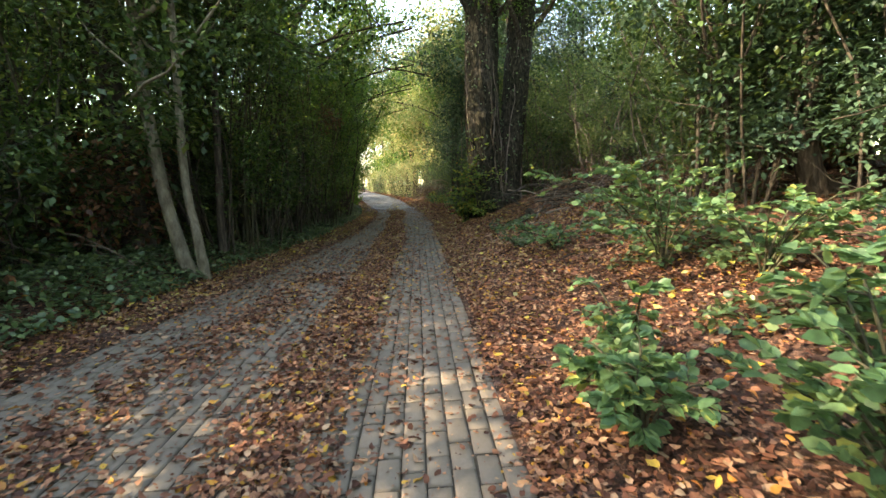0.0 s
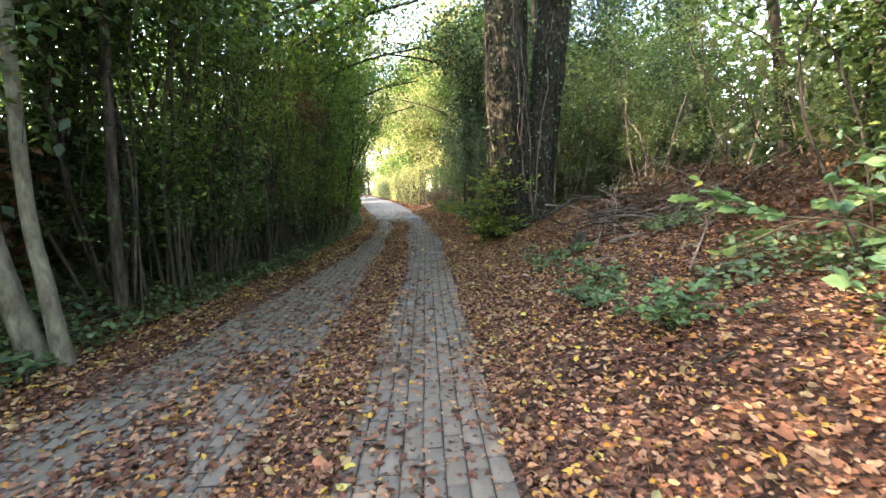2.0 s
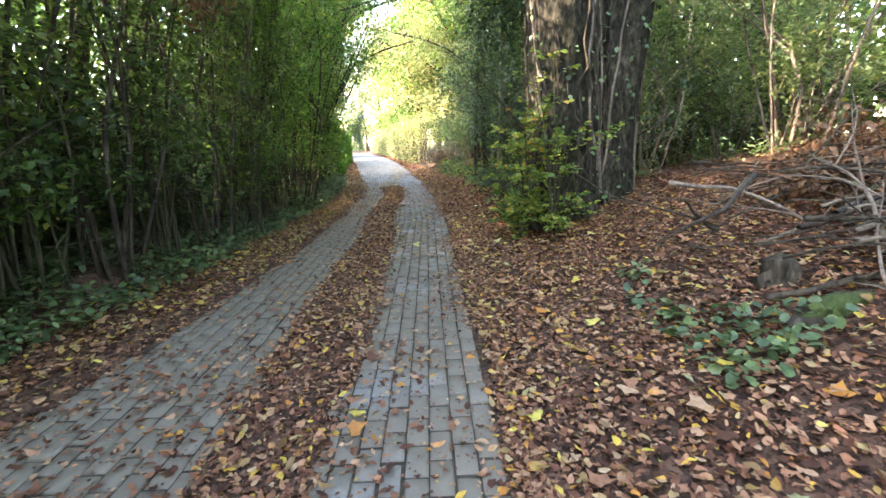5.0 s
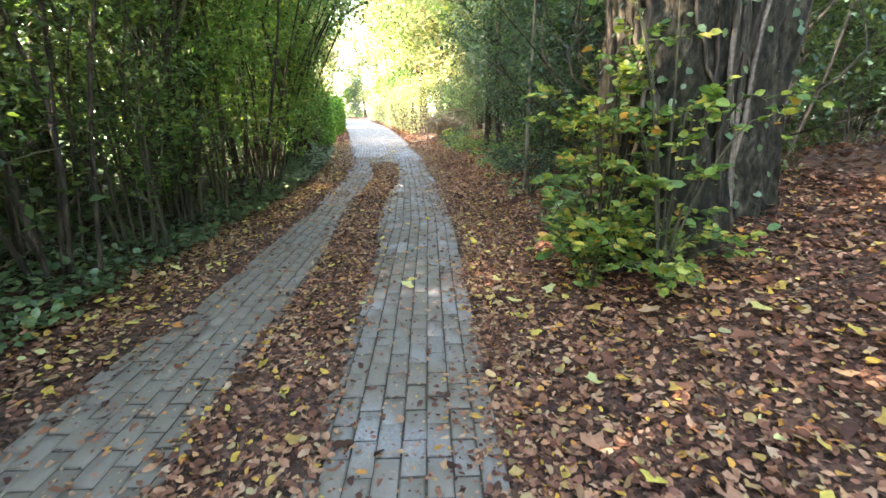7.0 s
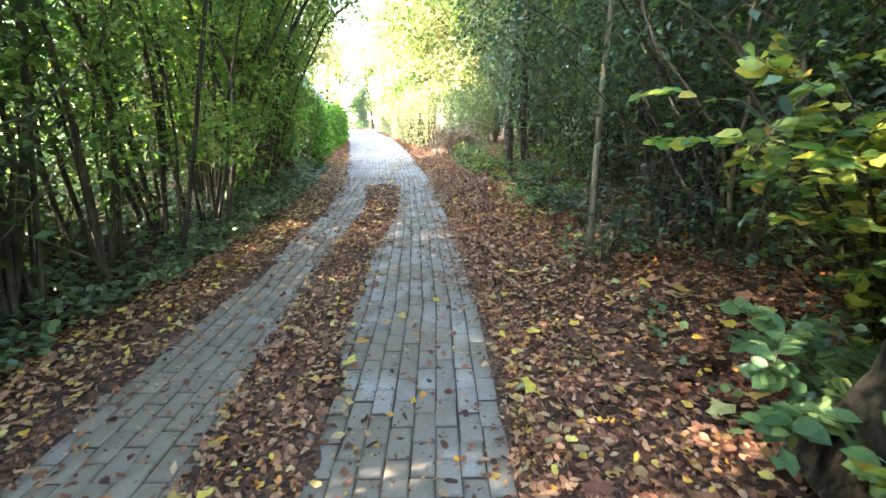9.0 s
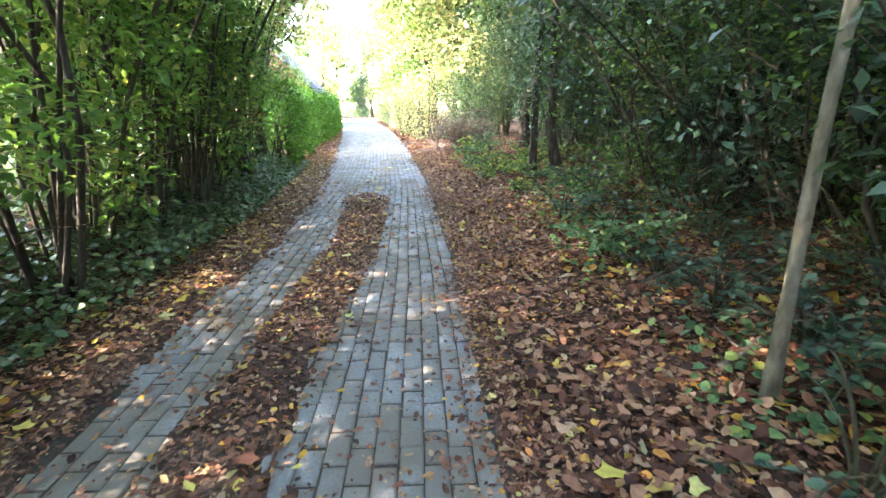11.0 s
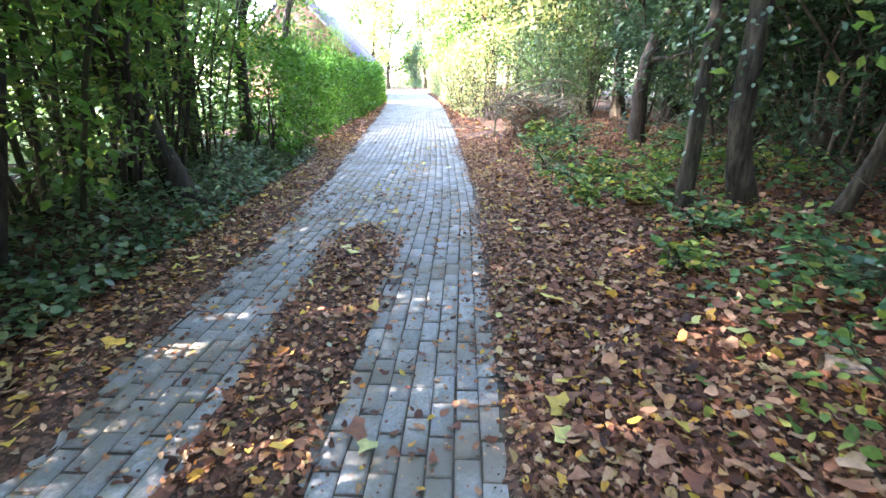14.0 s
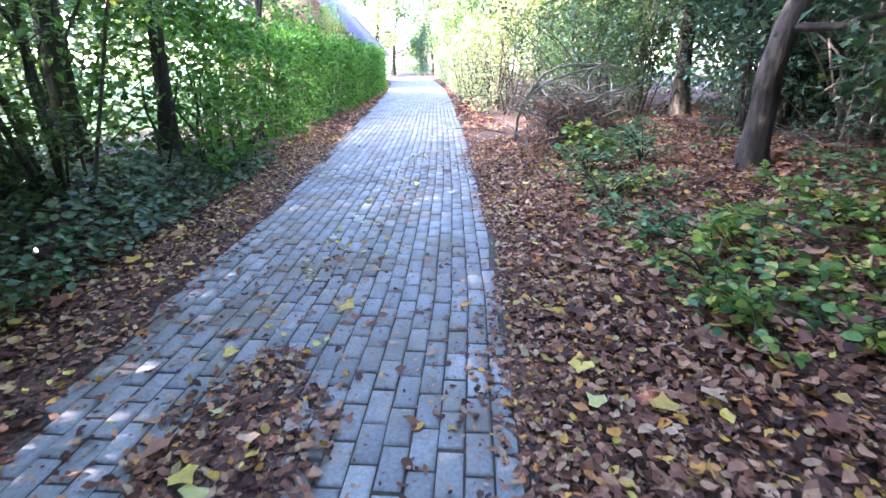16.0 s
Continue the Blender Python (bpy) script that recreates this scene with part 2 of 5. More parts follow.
def litter_ground_material():
    """Soil under matted leaves: small patches of many browns."""
    m, nodes, links, b = material("leaf_litter_soil", 0.9, 0.2)
    tc = nodes.new("ShaderNodeTexCoord")
    v = nodes.new("ShaderNodeTexVoronoi")
    v.inputs["Scale"].default_value, v.inputs["Randomness"].default_value = 38, 1
    wob = noise_node(nodes, links, 14, 3)
    wv = mix_color(nodes, links, 0.12, tc.outputs["Object"], wob.outputs["Color"])
    links.new(wv, v.inputs["Vector"])
    sep = nodes.new("ShaderNodeSeparateColor")
    links.new(v.outputs["Color"], sep.inputs[0])
    r = ramp(nodes, [(0.0, (0.03, 0.018, 0.013)), (0.4, (0.07, 0.04, 0.028)), (0.75, (0.13, 0.07, 0.048)), (1.0, (0.2, 0.115, 0.08))])
    links.new(sep.outputs[0], r.inputs[0])
    n2 = noise_node(nodes, links, 1.2, 4)
    r2 = ramp(nodes, [(0.35, (0.55, 0.52, 0.5)), (0.65, (1.1, 1.08, 1.05))])
    links.new(n2.outputs[0], r2.inputs[0])
    links.new(mix_color(nodes, links, 1.0, r.outputs[0], r2.outputs[0], "MULTIPLY"), b.inputs["Base Color"])
    bump(nodes, links, b, v.outputs["Distance"], 0.6, 0.02)
    return m


M_PAVER = paver_material()
M_LITTER = litter_ground_material()
M_BED = two_scale("joint_soil", [(0.3, (0.035, 0.028, 0.021)), (0.7, (0.085, 0.068, 0.05))], 45, 2)
M_GRASS = two_scale("lawn", [(0.3, (0.05, 0.09, 0.022)), (0.7, (0.12, 0.18, 0.05))], 30, 0.7)
M_FALLEN = leaf_material("fallen_leaf_brown", [(0.0, (0.035, 0.016, 0.012)), (0.35, (0.135, 0.054, 0.033)), (0.6, (0.25, 0.112, 0.066)), (0.8, (0.37, 0.195, 0.115)), (0.91, (0.38, 0.25, 0.16)), (0.95, (0.44, 0.17, 0.04)), (1.0, (0.5, 0.33, 0.06))], 0.1, 0.65, 0.2)
M_FALLEN_Y = leaf_material("fallen_leaf_yellow", [(0.0, (0.32, 0.19, 0.05)), (0.5, (0.48, 0.34, 0.05)), (0.8, (0.55, 0.45, 0.1)), (1.0, (0.36, 0.36, 0.16))], 0.15, 0.5, 0.4)
M_FALLEN_O = leaf_material("fallen_leaf_ochre", [(0.0, (0.16, 0.09, 0.04)), (0.35, (0.28, 0.17, 0.07)), (0.65, (0.38, 0.27, 0.13)), (0.85, (0.34, 0.2, 0.05)), (1.0, (0.22, 0.22, 0.11))], 0.12, 0.5, 0.4)
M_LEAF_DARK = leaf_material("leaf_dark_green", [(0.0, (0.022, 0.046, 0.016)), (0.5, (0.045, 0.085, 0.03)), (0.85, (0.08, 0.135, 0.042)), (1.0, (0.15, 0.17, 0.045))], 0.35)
M_LEAF_MID = leaf_material("leaf_mid_green", [(0.0, (0.04, 0.085, 0.025)), (0.5, (0.075, 0.15, 0.04)), (0.85, (0.12, 0.2, 0.055)), (1.0, (0.22, 0.24, 0.06))], 0.48)
M_LEAF_YEW = leaf_material("needle_blue_green", [(0.0, (0.02, 0.045, 0.03)), (0.6, (0.045, 0.09, 0.055)), (1.0, (0.09, 0.15, 0.085))], 0.3)
M_LEAF_HEDGE = leaf_material("hedge_leaf_green", [(0.0, (0.03, 0.08, 0.012)), (0.5, (0.055, 0.14, 0.018)), (1.0, (0.1, 0.22, 0.03))], 0.3, 0.6, 0.2)
# pale leaf colour stands in for sun shining through the understorey
M_LEAF_BACKLIT = leaf_material("leaf_pale_backlit", [(0.0, (0.09, 0.14, 0.06)), (0.5, (0.15, 0.21, 0.09)), (0.85, (0.21, 0.27, 0.13)), (1.0, (0.31, 0.3, 0.14))], 0.5)
M_LEAF_AIRY = leaf_material("leaf_light_green", [(0.0, (0.05, 0.11, 0.03)), (0.5, (0.09, 0.18, 0.045)), (0.85, (0.14, 0.24, 0.065)), (1.0, (0.26, 0.27, 0.07))], 0.5)
# autumn gold with raised blue: glare and bright haze mixed into the colour
M_LEAF_GOLD = leaf_material("leaf_autumn_gold_washed", [(0.0, (0.13, 0.18, 0.07)), (0.45, (0.24, 0.28, 0.12)), (0.8, (0.37, 0.36, 0.18)), (1.0, (0.42, 0.29, 0.15))], 0.45, through_blue=0.85)
M_LEAF_SHRUB = leaf_material("shrub_leaf_yellowing", [(0.0, (0.06, 0.13, 0.04)), (0.4, (0.11, 0.2, 0.05)), (0.7, (0.22, 0.29, 0.06)), (0.9, (0.42, 0.4, 0.09)), (1.0, (0.48, 0.23, 0.06))], 0.4)
M_LEAF_BRAMBLE = leaf_material("bramble_leaf_green", [(0.0, (0.055, 0.12, 0.055)), (0.6, (0.1, 0.195, 0.085)), (0.92, (0.18, 0.28, 0.11)), (1.0, (0.36, 0.37, 0.1))], 0.38, through_blue=0.75)
M_IVY = leaf_material("ivy_leaf", [(0.0, (0.035, 0.07, 0.03)), (0.6, (0.085, 0.145, 0.06)), (1.0, (0.15, 0.2, 0.08))], 0.22, 0.36, 0.5)
M_DEAD = leaf_material("dead_leaf_rust", [(0.0, (0.06, 0.03, 0.018)), (0.6, (0.13, 0.06, 0.03)), (1.0, (0.22, 0.11, 0.05))], 0.2)
M_BARK = two_scale("bark_brown_furrowed", [(0.34, (0.018, 0.014, 0.01)), (0.5, (0.06, 0.048, 0.034)), (0.7, (0.13, 0.108, 0.076))], 24, 1.6, bump_s=0.9, bump_d=0.03, stretch=(1, 1, 0.22))
M_BARK_DARK = two_scale("bark_dark", [(0.3, (0.022, 0.018, 0.014)), (0.7, (0.085, 0.068, 0.052))], 30, 2, bump_s=0.8, stretch=(1, 1, 0.25))
M_BARK_PALE = two_scale("bark_pale_lichen", [(0.3, (0.1, 0.085, 0.058)), (0.55, (0.2, 0.18, 0.125)), (0.75, (0.3, 0.28, 0.21))], 22, 2.5, bump_s=0.5, stretch=(1, 1, 0.4))
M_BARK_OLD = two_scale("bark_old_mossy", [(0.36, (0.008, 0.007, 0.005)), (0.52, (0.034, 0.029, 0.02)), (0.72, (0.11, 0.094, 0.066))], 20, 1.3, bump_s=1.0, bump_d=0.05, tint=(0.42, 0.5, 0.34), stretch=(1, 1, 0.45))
M_BARK_OLIVE = two_scale("bark_olive", [(0.3, (0.03, 0.028, 0.016)), (0.55, (0.07, 0.066, 0.036)), (0.75, (0.13, 0.12, 0.07))], 24, 2.2, bump_s=0.6, stretch=(1, 1, 0.3))
M_TWIG = two_scale("dead_twig", [(0.3, (0.1, 0.075, 0.055)), (0.7, (0.26, 0.21, 0.165))], 40, 3)
M_MOSS = two_scale("moss", [(0.3, (0.025, 0.04, 0.012)), (0.7, (0.07, 0.1, 0.028))], 60, 4)

# ---- plan ----
LEFT_Y = [-40, 2, 5, 7.5, 10, 12, 16, 19, 22, 25, 28, 36, 43, 53, 62, 76, 95]
LEFT_X = [-3.3, -2.9, -2.5, -2.25, -1.92, -1.75, -1.72, -1.8, -2.1, -2.55, -3.05, -4.35, -5.7, -7.8, -10.0, -12.6, -16]
RIGHT_Y = [-40, 15, 18, 21, 23, 26, 30, 36, 45, 62, 76, 95]
RIGHT_X = [0.34, 0.33, 0.2, 0.0, -0.13, -0.45, -0.95, -1.8, -3.1, -6.1, -8.3, -11.5]


def left_edge(y):
    return np.interp(y, LEFT_Y, LEFT_X)


def right_edge(y):
    return np.interp(y, RIGHT_Y, RIGHT_X)


def wavy(x, y):
    return (np.sin(1.7 * x + 0.9 * y) * np.sin(0.8 * x - 1.3 * y + 1) + 0.5 * np.sin(3.9 * x + 1.1) * np.sin(3.3 * y + 0.4 * x)) * 0.5


def road_z(y):
    return np.interp(y, [-50, 26, 30, 37, 62, 80, 120], [0, 0, 0.1, 0.23, 0.345, 0.42, 0.5])


def ground_z(x, y):
    """Height of the ground: the lane, low ivy bank on one side, a rising leafy bank on the other."""
    x, y = np.asarray(x, float), np.asarray(y, float)
    dr, dl = np.maximum(x - right_edge(y), 0), np.maximum(left_edge(y) - x, 0)
    fade = np.interp(y, [-50, 25, 33, 45], [1, 1, 0.45, 0.3])
    rise = (0.12 * dr + 0.09 * np.minimum(dr, 6) ** 2) * 1.15
    cap = np.interp(y, [-50, 3.5, 8, 12, 15, 40], [0.8, 0.8, 1.4, 1.4, 0.85, 0.85])
    bank_r = cap * (1 - np.exp(-rise / cap))
    bank_l = 0.42 / (1 + np.exp(-(dl - 1.15) * 4.5)) - 0.42 / (1 + math.exp(1.15 * 4.5))
    w = np.clip((dr + dl - 0.25) / 0.8, 0, 1)
    return road_z(y) + bank_r * fade + bank_l * np.interp(y, [24, 29], [1, 0.25]) + 0.05 * wavy(x, y) * w + 0.012 * wavy(x * 4, y * 4) * w


def build_ground():
    xs = np.unique(np.concatenate([np.linspace(-400, -30, 12), np.linspace(-30, -6, 25), np.arange(-6, 6, 0.1), np.linspace(6, 30, 25), np.linspace(30, 400, 12)]))
    ys = np.unique(np.concatenate([np.linspace(-300, -12, 10), np.arange(-12, 34, 0.24), np.arange(34, 80, 0.8), np.linspace(80, 600, 14)]))
    X, Y = np.meshgrid(xs, ys)
    inside = (X > left_edge(Y) + 0.02) & (X < right_edge(Y) - 0.02) & (Y > -40) & (Y < 95)
    Z = ground_z(X, Y) - np.where(inside, 0.011, 0.0)
    V = np.stack([X, Y, Z], -1).reshape(-1, 3)
    ny, nx = X.shape
    i, j = np.meshgrid(np.arange(ny - 1), np.arange(nx - 1), indexing="ij")
    a = (i * nx + j).ravel()
    F = np.stack([a, a + 1, a + nx + 1, a + nx], 1)
    me = quick_mesh("ground", V, F, True)
    for m in (M_LITTER, M_BED, M_GRASS):
        me.materials.append(m)
    cx, cy = V[F].mean(1)[:, 0], V[F].mean(1)[:, 1]
    slot = np.zeros(len(F), np.int32)
    slot[(cx > left_edge(cy)) & (cx < right_edge(cy))] = 1
    slot[(cx < left_edge(cy) - 3.6) | (cx > right_edge(cy) + 30) | (np.abs(cy - 40) > 75)] = 2
    me.polygons.foreach_set("material_index", slot)
    return thing("ground", me, None, "woodland ground of matted brown leaf litter and soil", "ground", kind="structure")


ground = build_ground()


# ---- trees and shrubs ----
def limb(start, way, length, r0, g, bend=0.25, n=7, sides=6, up=0.15):
    """A crooked limb that tapers to a twig."""
    P = [np.asarray(start, float)]
    d = unit(np.asarray(way, float))
    for _ in range(n - 1):
        d = unit(d + g.standard_normal(3) * bend + np.array([0, 0, up]))
        P.append(P[-1] + d * length / (n - 1))
    P = np.array(P)
    return P, tube(P, [r0, r0 * 0.65, r0 * 0.2], sides, 0.05, int(g.integers(1e6)))


def tree(name, label, at, line, r0, r1, crown, count, leaf, leaf_mat, bark, seed, group="", category="tree", limbs=9, limb_from=0.35, limb_len=1.8, wide=0.6, flare=1.5, droop=0.25):
    """A tapered trunk along a line, limbs, and a loose crown in clumps round the limb ends."""
    g = np.random.default_rng(seed)
    x, y = at
    z = float(ground_z(x, y)) - 0.06
    ob = empty(name, label, category, group, (x, y, z))
    P = curve_line(line, 14)
    h = P[:, 2] / P[-1, 2]
    r = (r0 + (r1 - r0) * h) * (1 + (flare - 1) * np.exp(-P[:, 2] / 0.25))
    part("trunk", quick_mesh("trunk", *tube(P, r, 12, 0.05, seed), True), bark, ob)
    ends = []
    for k in range(limbs):
        f = limb_from + (1 - limb_from) * (k + g.uniform(0, 1)) / limbs
        p = np.array([np.interp(f, h, P[:, c]) for c in range(3)])
        a = g.uniform(0, 2 * math.pi)
        if p[2] < 2.8 and abs(x) < 4 and math.cos(a) * x < 0:
            a = math.pi - a
        L, tb = limb(p, (math.cos(a), math.sin(a), g.uniform(0.1, 0.7)), limb_len * g.uniform(0.6, 1.3), max(r1 * 0.7, r0 * 0.3 * (1.1 - f)), g)
        part("limb", quick_mesh("limb", *tb, True), bark, ob)
        ends += [L[-1], L[4], L[2] + [0, 0, -0.1]]
    if count:
        clumps = [(*(e + g.standard_normal(3) * 0.15), g.uniform(0.45, 0.9) * crown, g.uniform(0.3, 0.6) * crown) for e in ends]
        V, F = crown_leaves(clumps, count, leaf, droop, g, wide)
        W = V.reshape(-1, 4, 3)
        clear = ((W[..., 2] + z > 2.5) | (np.abs(W[..., 0] + x + 0.1) > 1.35)).all(1)
        n = int(clear.sum())
        c = np.arange(n)[:, None] * 4
        part("crown", quick_mesh("crown", W[clear].reshape(-1, 3), np.concatenate([c + [0, 1, 2], c + [0, 2, 3]])), leaf_mat, ob, kind="stuff")
    return ob


def stool(seed, stems=11, height=5.2, count=6500, leaf=0.075, leaf_mat=None, low=0.35, spread=1.0, bark=None, r=0.016, label="tall shrub of thin upright rods with small dark leaves", group="overgrown lane hedge"):
    """A many-stemmed shrub: thin upright rods fanning from one root, leafy above."""
    g = np.random.default_rng(seed)
    ob = empty("coppice_shrub", label, "shrub", group)
    clumps = []
    for k in range(stems):
        a = g.uniform(0, 2 * math.pi)
        s = g.uniform(0.1, 1.0) * spread
        h = height * g.uniform(0.65, 1.05)
        p0 = np.array([math.cos(a), math.sin(a), 0]) * g.uniform(0.03, 0.3)
        P = curve_line([p0 - [0, 0, 0.1], p0 + [math.cos(a) * s * 0.22 + g.normal(0, 0.16), math.sin(a) * s * 0.22 + g.normal(0, 0.16), h * 0.35],
                        p0 + [math.cos(a) * s * 0.55 + g.normal(0, 0.25), math.sin(a) * s * 0.55 + g.normal(0, 0.25), h * 0.7],
                        p0 + [math.cos(a) * s * 1.1, math.sin(a) * s * 1.1, h]], 9)
        rr = r * g.uniform(0.6, 1.7)
        part("stem", quick_mesh("stem", *tube(P, [rr, rr * 0.75, rr * 0.25], 6, 0.04, int(g.integers(1e6))), True), bark, ob)
        for f in np.linspace(low, 1, 7):
            q = P[int(f * 8)]
            clumps.append((*(q + g.standard_normal(3) * [0.22, 0.22, 0.15]), g.uniform(0.2, 0.42), g.uniform(0.18, 0.4)))
    twigs = []
    for k in range(stems * 2):
        c = clumps[g.integers(len(clumps))]
        twigs.append(limb((c[0] * 0.7, c[1] * 0.7, c[2] * g.uniform(0.12, 0.95)), (*g.standard_normal(2), 0.5), g.uniform(0.5, 1.3), 0.007, g, 0.25, 5, 4)[1])
    part("twig_mass", quick_mesh("twig_mass", *join(twigs)), bark, ob, kind="stuff")
    part("foliage", quick_mesh("foliage", *crown_leaves(clumps, count, leaf, 0.2, g)), leaf_mat, ob, kind="stuff")
    return ob


def place(ob, x, y, turn, size=1.0, dz=-0.03):
    return copy_thing(ob, Matrix.Translation((x, y, float(ground_z(x, y)) + dz)) @ Matrix.Rotation(turn, 4, "Z") @ Matrix.Scale(size, 4))


def low_shrub(name, label, at, reach, height, stems, per_stem, leaf, mat, seed, lean=(0, 0), category="shrub", wide=0.68, bark=None, group=""):
    """Arching thin stems with broad leaves held in sprays along them."""
    g = np.random.default_rng(seed)
    x, y = at
    z0 = float(ground_z(x, y))
    ob = empty(name, label, category, group, (x, y, z0))
    tubes, Ps, Ds = [], [], []
    for k in range(stems):
        a = g.uniform(0, 2 * math.pi)
        w = np.array([math.cos(a) + lean[0], math.sin(a) + lean[1], 0]) * reach * g.uniform(0.35, 1.0)
        h = height * g.uniform(0.45, 1.0)
        P = curve_line([(0, 0, -0.04), w * 0.25 + [0, 0, h * 0.6], w * 0.65 + [0, 0, h], w + [0, 0, h * g.uniform(0.75, 1.05)]], 12)
        part("stem", quick_mesh("stem", *tube(P, [0.009, 0.006, 0.002], 5, 0.05, int(g.integers(1e6)))), bark or M_BARK_OLIVE, ob)
        for _ in range(3):
            i = int(g.integers(4, 10))
            L, tb = limb(P[i], (*(w[:2] * 0.5 + g.standard_normal(2) * 0.4), 0.1), reach * g.uniform(0.25, 0.55), 0.004, g, 0.15, 7, 4, 0.0)
            tubes.append(tb)
            f = g.uniform(0.2, 1, per_stem // 4)
            q = np.stack([np.interp(f, np.linspace(0, 1, 7), L[:, c]) for c in range(3)], 1)
            Ps.append(q), Ds.append(np.broadcast_to(unit(L[-1] - L[0]), q.shape))
        f = g.uniform(0.08, 1, per_stem // 4)
        q = np.stack([np.interp(f, np.linspace(0, 1, 12), P[:, c]) for c in range(3)], 1)
        Ps.append(q), Ds.append(np.broadcast_to(unit(P[-1] - P[5]), q.shape))
    P, D = np.concatenate(Ps), np.concatenate(Ds)
    n = len(P)
    side = unit(np.cross(D, [0, 0, 1.0]))
    D = unit(D * 0.7 + side * g.choice([-1, 1], n)[:, None] * g.uniform(0.5, 1.1, n)[:, None] + g.standard_normal((n, 3)) * 0.2 + [0, 0, -0.12])
    N = unit(g.standard_normal((n, 3)) * 0.6 + [0, 0, 1])
    part("twig_mass", quick_mesh("twig_mass", *join(tubes)), bark or M_BARK_OLIVE, ob, kind="stuff")
    part("foliage", quick_mesh("foliage", *leaves(P, D, N, leaf * g.uniform(0.6, 1.25, n), wide, 0.1, True)), mat, ob, kind="stuff")
    return ob


def hedge(name, label, line, width, height, count, leaf, mat, seed, ragged=0.12, core=None):
    """A clipped hedge along a line: a dark woody core and a skin of small leaves."""
    g = np.random.default_rng(seed)
    ob = empty(name, label, "hedge")
    A = np.asarray(line, float)
    seg = np.concatenate([[0], np.cumsum(np.linalg.norm(np.diff(A, axis=0), axis=1))])
    s = g.uniform(0, seg[-1], count)
    cx, cy = np.interp(s, seg, A[:, 0]), np.interp(s, seg, A[:, 1])
    k = np.clip(np.searchsorted(seg, s) - 1, 0, len(A) - 2)
    T = unit(A[k + 1] - A[k])
    S = np.stack([T[:, 1], -T[:, 0]], 1)
    u = g.uniform(0, 1, count)
    w, h = width / 2, height * (1 + 0.07 * np.sin(s * 1.3) + 0.05 * np.sin(s * 3.1))
    top = g.uniform(0, 1, count) < width / (width + 2 * height)
    off = np.where(top, g.uniform(-w, w, count), np.sign(u - 0.5) * (w + 0.12 * np.sin(s * 2.3 + u * 9)))
    z = np.where(top, h, h * g.uniform(0.03, 1, count))
    deep = np.abs(g.normal(0, ragged, count))
    off = off - np.where(top, 0, np.sign(off) * deep) + g.normal(0, 0.05, count)
    z = z - np.where(top, deep - g.exponential(ragged * 0.8, count), 0)
    P = np.stack([cx + S[:, 0] * off, cy + S[:, 1] * off, ground_z(cx, cy) + z], 1)
    D = rand_dirs(count, 0.8, g) + np.stack([S[:, 0] * np.sign(off) * (~top), S[:, 1] * np.sign(off) * (~top), 0.8 * top], 1)
    N = rand_dirs(count, 1, g) * 0.7 + np.array([0, 0, 0.8])
    part("foliage", quick_mesh("foliage", *leaves(P, D, N, leaf * g.uniform(0.6, 1.4, count), 0.62)), mat, ob, kind="stuff")
    tubes = []
    for q in np.arange(0.2, seg[-1], 0.35):
        bx, by = np.interp(q, seg, A[:, 0]) + g.normal(0, w * 0.4), np.interp(q, seg, A[:, 1]) + g.normal(0, 0.1)
        for _ in range(2):
            tubes.append(limb((bx, by, float(ground_z(bx, by)) - 0.05), (g.normal(0, 0.25), g.normal(0, 0.25), 1), height * g.uniform(0.7, 0.98), 0.022, g, 0.16, 6, 5, 0.3)[1])
    part("stem_mass", quick_mesh("stem_mass", *join(tubes)), core or M_BARK_DARK, ob, kind="stuff")
    return ob


